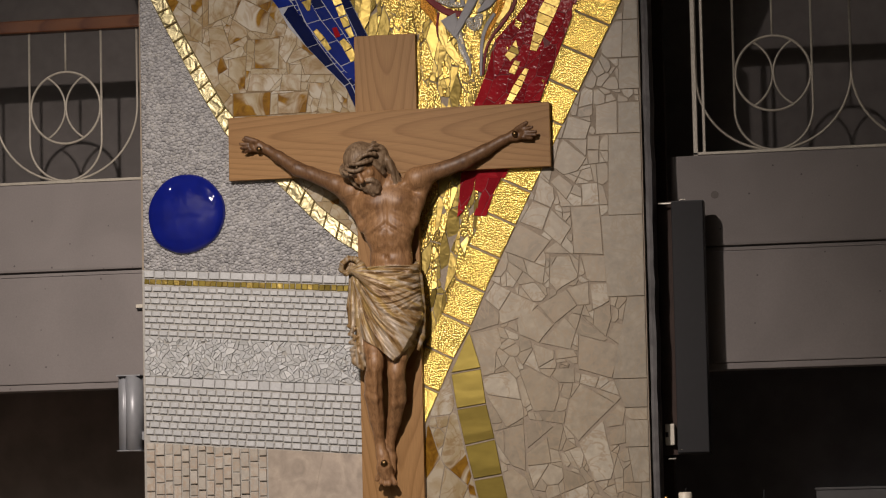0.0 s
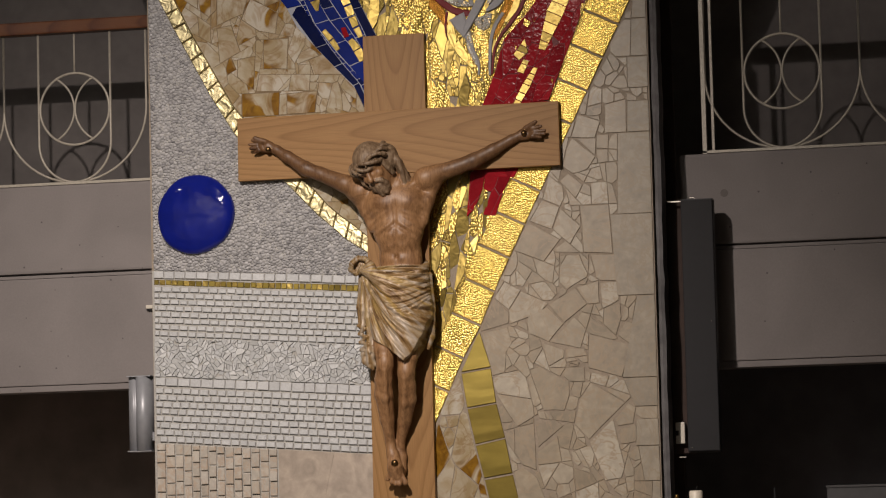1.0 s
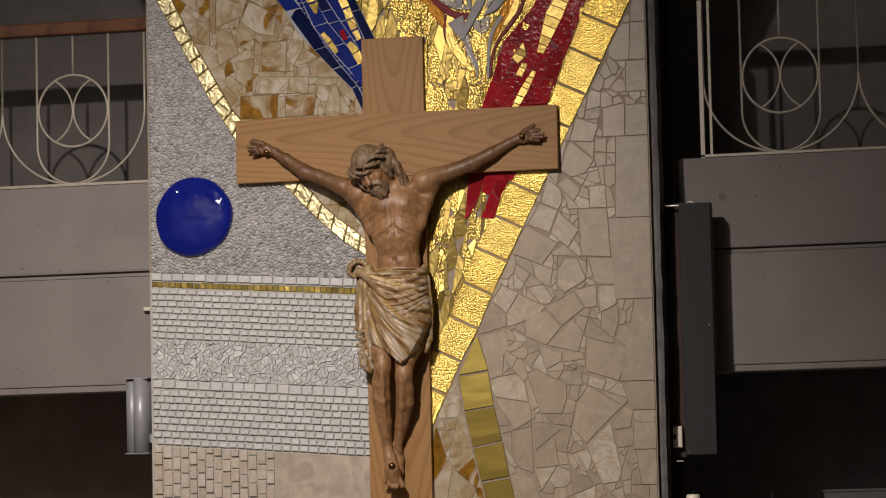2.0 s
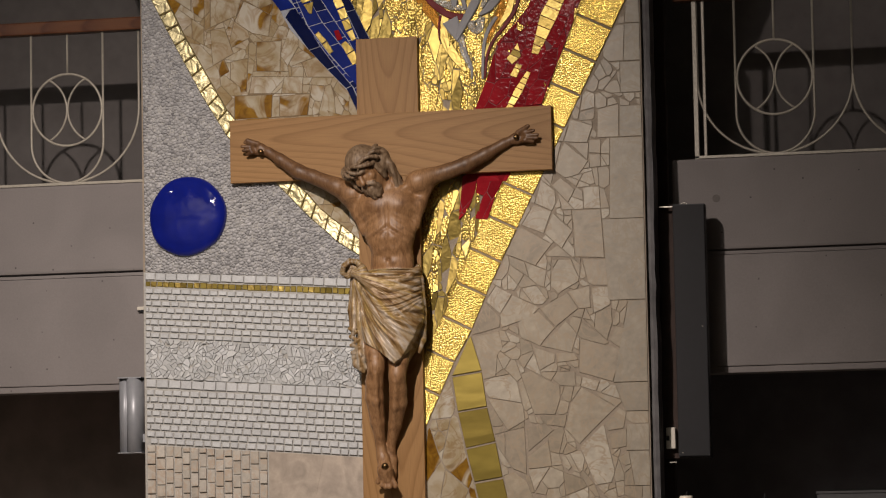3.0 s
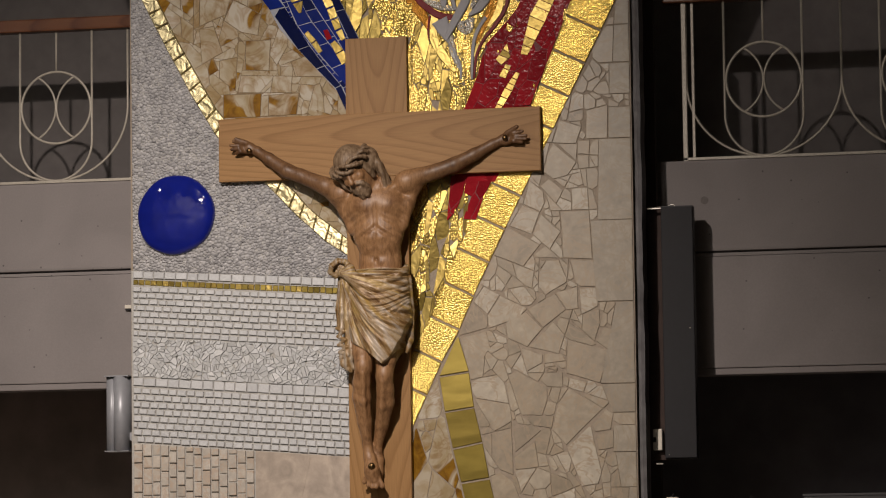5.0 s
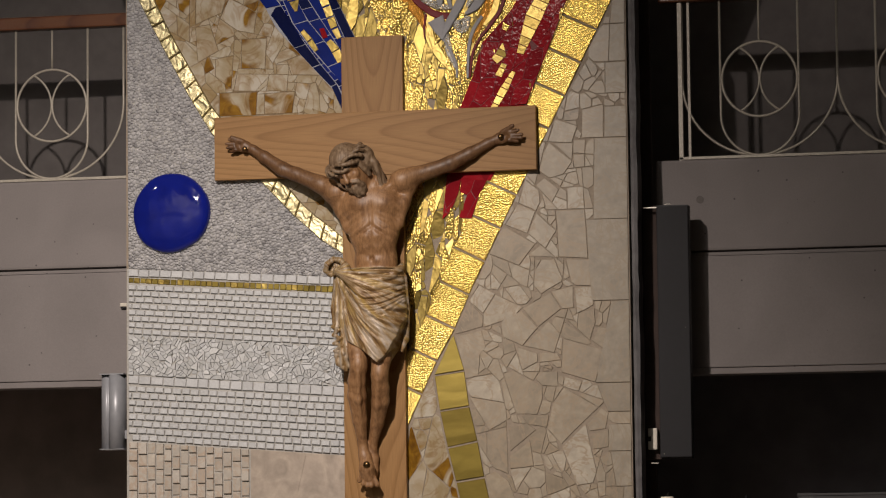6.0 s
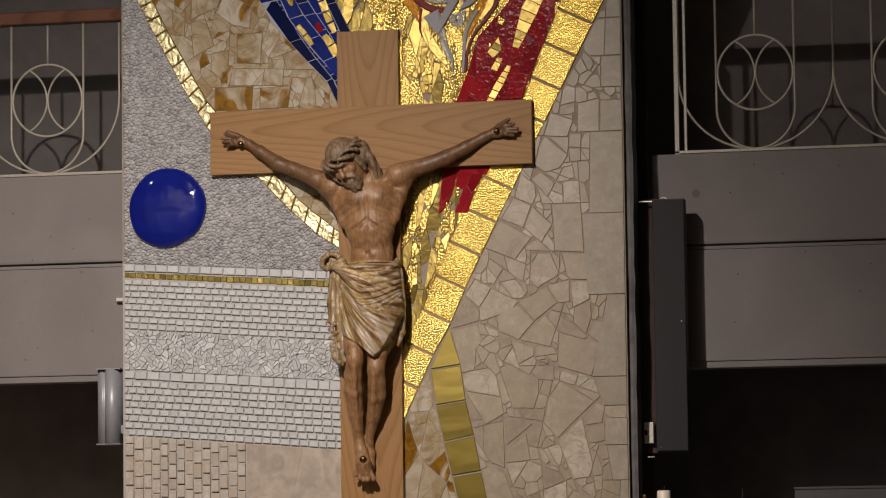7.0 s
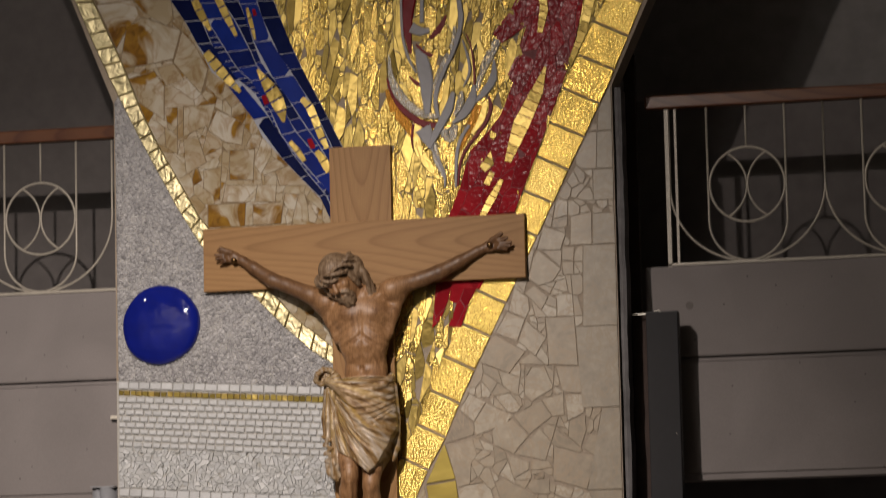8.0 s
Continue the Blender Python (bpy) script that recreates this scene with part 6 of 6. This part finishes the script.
# ---- the gallery: concrete parapets, railings ----
PZ_TOP, PZ_MID, PZ_END = (sum(p[1] for p in q) / 2 for q in ([(-2.048, 3.577), (1.532, 3.566)], [(-2.049, 3.127), (1.63, 3.109)], [(-2.109, 2.575), (1.618, 2.554)]))
PAR_R = 0.966
EAST_DROP = 0.013  # east parapet and railing lowered to fit the camera's view


def parapet(name, x0, x1, drop=0.006):
    """Two concrete courses with a recessed joint and a splayed foot."""
    base = tagged(new(name), "smooth grey concrete gallery parapet in two courses", "parapet", kind="structure")
    base.location = (0, 0, -drop)
    boxed("upper_course", (x0, x1, 0.35, 0.51, PZ_MID + 0.010, PZ_TOP), M_CONCRETE, base, "", 0.012)
    boxed("joint_lip", (x0 + 0.002, x1, 0.355, 0.505, PZ_MID - 0.014, PZ_MID + 0.002), M_CONCRETE, base, "", 0.002)
    boxed("joint_backing", (x0 + 0.004, x1, 0.40, 0.505, PZ_MID + 0.0, PZ_MID + 0.012), M_CONCRETE, base)
    boxed("lower_course", (x0, x1, 0.347, 0.51, PZ_END, PZ_MID - 0.016), M_CONCRETE, base, "", 0.006)
    boxed("foot_course", (x0 + 0.008, x1, 0.356, 0.51, PZ_END - 0.032, PZ_END - 0.001), M_CONCRETE, base, "", 0.004)
    return base


PARAPETS = [parapet("gallery_parapet", -9, -1.30), parapet("gallery_parapet", PAR_R, 9, EAST_DROP)]

RAIL_Y = 0.43
RAIL_Z = sum(p[1] for p in [(-2.074, 3.593), (1.578, 3.592)]) / 2
HAND_Z0 = sum(p[1] for p in [(-2.033, 4.365), (1.419, 4.341)]) / 2
HAND_Z1 = HAND_Z0 + 0.066


def bar(name, pts, radius, parent, closed=False, sides=8):
    return part(name, tube(bmesh.new(), pts, radius, sides, closed), M_IRON, parent, "", True)


def rail_panel(parent, cx, z0, z1):
    """One bay: a wide hoop, a narrow hoop, a ring with two crossing arcs and a stub."""
    rr, hw, cz = 0.183, 0.377, z0 + 0.372
    y = RAIL_Y

    def hoop(name, half, rise, yy):
        pts = [(cx - half, yy, z1)]
        pts += [(cx - half * math.cos(a * math.pi / 28), yy, z0 + rise - rise * math.sin(a * math.pi / 28)) for a in range(29)]
        pts += [(cx + half, yy, z1)]
        bar(name, pts, 0.0062, parent)
    hoop("wide_hoop", hw, 0.37, y)
    hoop("narrow_hoop", 0.190, 0.20, y - 0.006)
    bar("ring", [(cx + rr * math.cos(a * math.tau / 44), y - 0.004, cz + rr * math.sin(a * math.tau / 44)) for a in range(44)], 0.0065, parent, True)
    for s in (-1, 1):
        pts = []
        for i in range(19):
            a = radians(-62 + 124 * i / 18)
            pts.append((cx + s * (-0.178 + 0.176 * math.cos(a)), y - 0.004, cz + 0.176 * math.sin(a)))
        bar("arc", pts, 0.0055, parent)
    bar("stub", [(cx, y, cz + rr), (cx, y, z1)], 0.0055, parent)


def railing(x0, x1, centres, start_post, drop=0.006):
    root = tagged(new("gallery_railing"), "beige wrought iron railing with rings and brown wooden handrail", "railing", "gallery railings")
    root.location = (0, 0, -drop)
    hand = boxed("handrail", (x0 - (x0 + x1) / 2 - (0.09 if start_post else 0), (x1 - x0) / 2, -0.035, 0.035, -0.033, 0.033), M_HANDRAIL, root, "brown varnished wooden handrail", 0.008)
    hand.location = ((x0 + x1) / 2, RAIL_Y, (HAND_Z0 + HAND_Z1) / 2)
    boxed("bottom_bar", (x0, x1, RAIL_Y - 0.012, RAIL_Y + 0.012, RAIL_Z - 0.012, RAIL_Z + 0.002), M_IRON, root, "", 0.002)
    for c in centres:
        rail_panel(root, c, RAIL_Z, HAND_Z0)
    if start_post:
        boxed("end_post", (x0, x0 + 0.022, RAIL_Y - 0.012, RAIL_Y + 0.012, PZ_TOP, HAND_Z0 + 0.004), M_IRON, root, "", 0.002)
        boxed("end_post", (x0 + 0.046, x0 + 0.060, RAIL_Y - 0.008, RAIL_Y + 0.008, RAIL_Z, HAND_Z0 + 0.004), M_IRON, root, "", 0.002)
    for x in [x0 + 0.3 + i * 0.754 for i in range(int((x1 - x0) / 0.754))]:
        boxed("foot", (x - 0.008, x + 0.008, RAIL_Y - 0.008, RAIL_Y + 0.008, PZ_TOP, RAIL_Z), M_IRON, root)
    return root


(RC, _), (RP, _) = [(1.464, 3.616), (1.067, 3.631)]
(LC, _), = [(-2.119, 3.609)]
railing(RP + 0.004, RP + 4.6, [RC + 0.004 + 0.754 * i for i in range(6)], True, EAST_DROP)
railing(LC - 4.0, LC + 0.47, [LC - 0.754 * i for i in range(5)], False)


# ---- loudspeakers, switch, candle, table ----
def column_speaker():
    """A tall dark column loudspeaker on a veneered mounting board."""
    x0, z0, h, w = 0.995, 2.112, 1.206, 0.156
    root = tagged(new("column_loudspeaker"), "tall dark grey column loudspeaker on a dark brown veneered board", "loudspeaker")
    root.matrix_basis = pose(x0, 0.115, z0, 0, 0, 3)
    boxed("cabinet", (0.001, w - 0.001, 0.006, 0.10, 0, h), M_SLATE, root, "dark grey cabinet", 0.004)
    boxed("grille", (0.003, w - 0.003, -0.010, 0.006, 0.006, h - 0.006), M_BLACK, root, "dark grey cloth grille", 0.004)
    boxed("mounting_board", (-0.075, 0.05, 0.102, 0.122, 0.0, h + 0.01), M_BROWN, root, "dark brown veneered board", 0.003)
    boxed("top_bracket", (-0.065, 0.0, 0.04, 0.06, h - 0.010, h - 0.004), M_CHROME, root, "bright metal bracket")
    part("top_hook", tube(bmesh.new(), [(0.038, 0.03, h), (0.045, 0.03, h + 0.008), (0.062, 0.03, h + 0.008), (0.07, 0.03, h)], 0.0025, 6), M_CHROME, root, "bright metal hook")
    boxed("bottom_bracket", (-0.045, -0.012, 0.04, 0.055, -0.022, -0.016), M_CHROME, root, "bright metal bracket")
    for sx, sz in ((0.022, 0.022), (0.132, 0.62)):
        boxed("grille_pin", (sx - 0.002, sx + 0.002, -0.012, -0.010, sz - 0.002, sz + 0.002), M_CHROME, root)
    return root


column_speaker()


def wall_post():
    (x0, _), (x1, _) = [(0.895, 2.665), (0.952, 2.663)]
    ob = boxed("post", (x0, x1, 0.30, 0.345, 0, 4.6), M_BROWN, None, "", 0.004)
    return structure(ob, "dark brown wooden post beside the mosaic wall", "post")


wall_post()


def switch():
    (x0, z1), (x1, z0) = [(0.93, 2.259), (0.974, 2.158)]
    root = tagged(new("wall_switch"), "small ivory plastic switch box on the dark brown board", "switch")
    boxed("box", (x0, x1, 0.176, 0.212, z0, z1), M_IVORY, root, "", 0.004)
    boxed("rocker", (x0 + 0.002, x0 + 0.016, 0.168, 0.176, (z0 + z1) / 2 - 0.012, (z0 + z1) / 2 + 0.012), M_BLACK, root, "black rocker", 0.003)
    return root


switch()


def left_speaker():
    (x0, z1), (x1, z0) = [(-1.762, 2.569), (-1.64, 2.206)]
    root = tagged(new("small_loudspeaker"), "pale grey metal wall loudspeaker with rounded front", "loudspeaker")
    bm = bmesh.new()
    w = x1 - x0
    outline = [(0, 0.12), (0, 0.03), (0.004, 0.020), (w * 0.18, 0.012), (w * 0.30, 0.010), (w * 0.33, 0.020), (w * 0.36, 0.004), (w * 0.45, -0.008), (w * 0.58, -0.014),
               (w * 0.72, -0.012), (w * 0.84, -0.002), (w * 0.93, 0.014), (w * 0.98, 0.035), (w, 0.06), (w, 0.12)]
    lo = [bm.verts.new((x0 + a, 0.09 + b, z0)) for a, b in outline]
    hi = [bm.verts.new((x0 + a, 0.09 + b, z1)) for a, b in outline]
    bm.faces.new(lo)
    bm.faces.new(hi[::-1])
    for i in range(len(lo)):
        j = (i + 1) % len(lo)
        bm.faces.new((lo[i], lo[j], hi[j], hi[i]))
    part("body", bm, M_GREY, root, "", True)
    boxed("top_cap", (x0 + 0.001, x1 + 0.002, 0.080, 0.205, z1, z1 + 0.005), M_GREY, root)
    boxed("bottom_cap", (x0 + 0.001, x1 + 0.002, 0.080, 0.205, z0 - 0.004, z0), M_GREY, root)
    boxed("bracket", (x1 - 0.02, X_LEFT + 0.002, 0.12, 0.15, z0 + 0.05, z0 + 0.09), M_GREY, root)
    return root


left_speaker()


def lathe(bm, x, y, profile, sides=24):
    rings = [[bm.verts.new((x + r * math.cos(k * math.tau / sides), y + r * math.sin(k * math.tau / sides), z)) for k in range(sides)] for r, z in profile]
    for a, b in zip(rings, rings[1:]):
        for k in range(sides):
            bm.faces.new((a[k], a[(k + 1) % sides], b[(k + 1) % sides], b[k]))
    bm.faces.new(rings[0][::-1])
    bm.faces.new(rings[-1])
    return bm


def candle():
    (x, z), = [(1.084, 1.924)]
    root = tagged(new("altar_candle"), "thick ivory candle on a tall brass stand", "candle")
    part("wax", lathe(bmesh.new(), x, -0.30, [(0.031, z - 0.5), (0.031, z - 0.006), (0.027, z), (0.022, z - 0.004)]), M_WAX, root, "ivory wax", True)
    bm = tube(bmesh.new(), [(x, -0.30, z - 0.006), (x + 0.002, -0.30, z + 0.012), (x + 0.007, -0.30, z + 0.020)], 0.002, 6)
    part("wick", bm, M_BLACK, root, "burnt wick")
    part("stand", lathe(bmesh.new(), x, -0.30, [(0.16, 0.0), (0.15, 0.03), (0.03, 0.07), (0.018, 0.3), (0.018, z - 0.60), (0.06, z - 0.52), (0.06, z - 0.502)]), M_BRASS, root, "brass stand", True)


candle()


def small_post():
    (x, z), = [(1.447, 1.926)]
    ob = part("thin_rod", lathe(bmesh.new(), x, -0.30, [(0.05, 0), (0.05, 0.01), (0.005, 0.014), (0.004, z)], 10), M_BLACK)
    tagged(ob, "thin dark metal rod standing on the floor", "rod")
    (x, z), = [(0.966, 1.904)]
    root = tagged(new("brass_stand"), "slender brass stand with a round knob", "stand")
    part("stem", lathe(bmesh.new(), x, -0.10, [(0.07, 0), (0.06, 0.02), (0.006, 0.03), (0.006, z - 0.008)], 12), M_BRASS, root)
    part("knob", lathe(bmesh.new(), x, -0.10, [(0.004, z - 0.011), (0.009, z - 0.006), (0.010, z), (0.006, z + 0.007), (0.002, z + 0.009)], 12), M_BRASS, root, "", True)


small_post()


def cupboard():
    (x0, z1), (x1, _) = [(1.562, 1.954), (2.156, 1.944)]
    root = tagged(new("low_cupboard"), "grey cupboard standing in the dark recess", "cupboard")
    boxed("body", (x0 + 0.004, x1, 0.9, 1.35, 0.0, z1 - 0.012), M_CASE, root, "", 0.004)
    boxed("top", (x0, x1 + 0.01, 0.893, 1.36, z1 - 0.012, z1), M_CASE, root, "grey top", 0.003)


cupboard()


def tie_plug(x, z, r):
    """A filled tie hole in the concrete."""
    bm = bmesh.new()
    ring = [bm.verts.new((x + r * math.cos(k * math.tau / 18), 0.3485, z + r * math.sin(k * math.tau / 18))) for k in range(18)]
    back = [bm.verts.new((v.co.x, 0.356, v.co.z)) for v in ring]
    bm.faces.new(ring)
    for k in range(18):
        bm.faces.new((ring[k], ring[(k + 1) % 18], back[(k + 1) % 18], back[k]))
    return part("tie_plug", bm, M_PLUG, PARAPETS[1], "dark mortar plug in a tie hole")


M_PLUG = plain("plug_mortar", (0.15, 0.135, 0.128), 0.9, 0, 0.1, 60, 0.2)
tie_plug(*[(1.178, 3.376)][0], 0.019)


def cable_clip():
    """A small white cable clip beside the mosaic wall."""
    (x0, z1), (x1, z0) = [(-1.731, 2.939), (-1.711, 2.921)]
    root = tagged(new("cable_clip"), "small white plastic cable clip on the concrete", "clip")
    boxed("body", (x0, x1 + 0.02, 0.325, 0.3465, z0, z1), M_IVORY, root, "", 0.003)
    boxed("cable", (x0 + 0.004, x1 + 0.02, 0.330, 0.346, z0 - 0.009, z0), M_BLACK, root, "black cable", 0.002)


cable_clip()
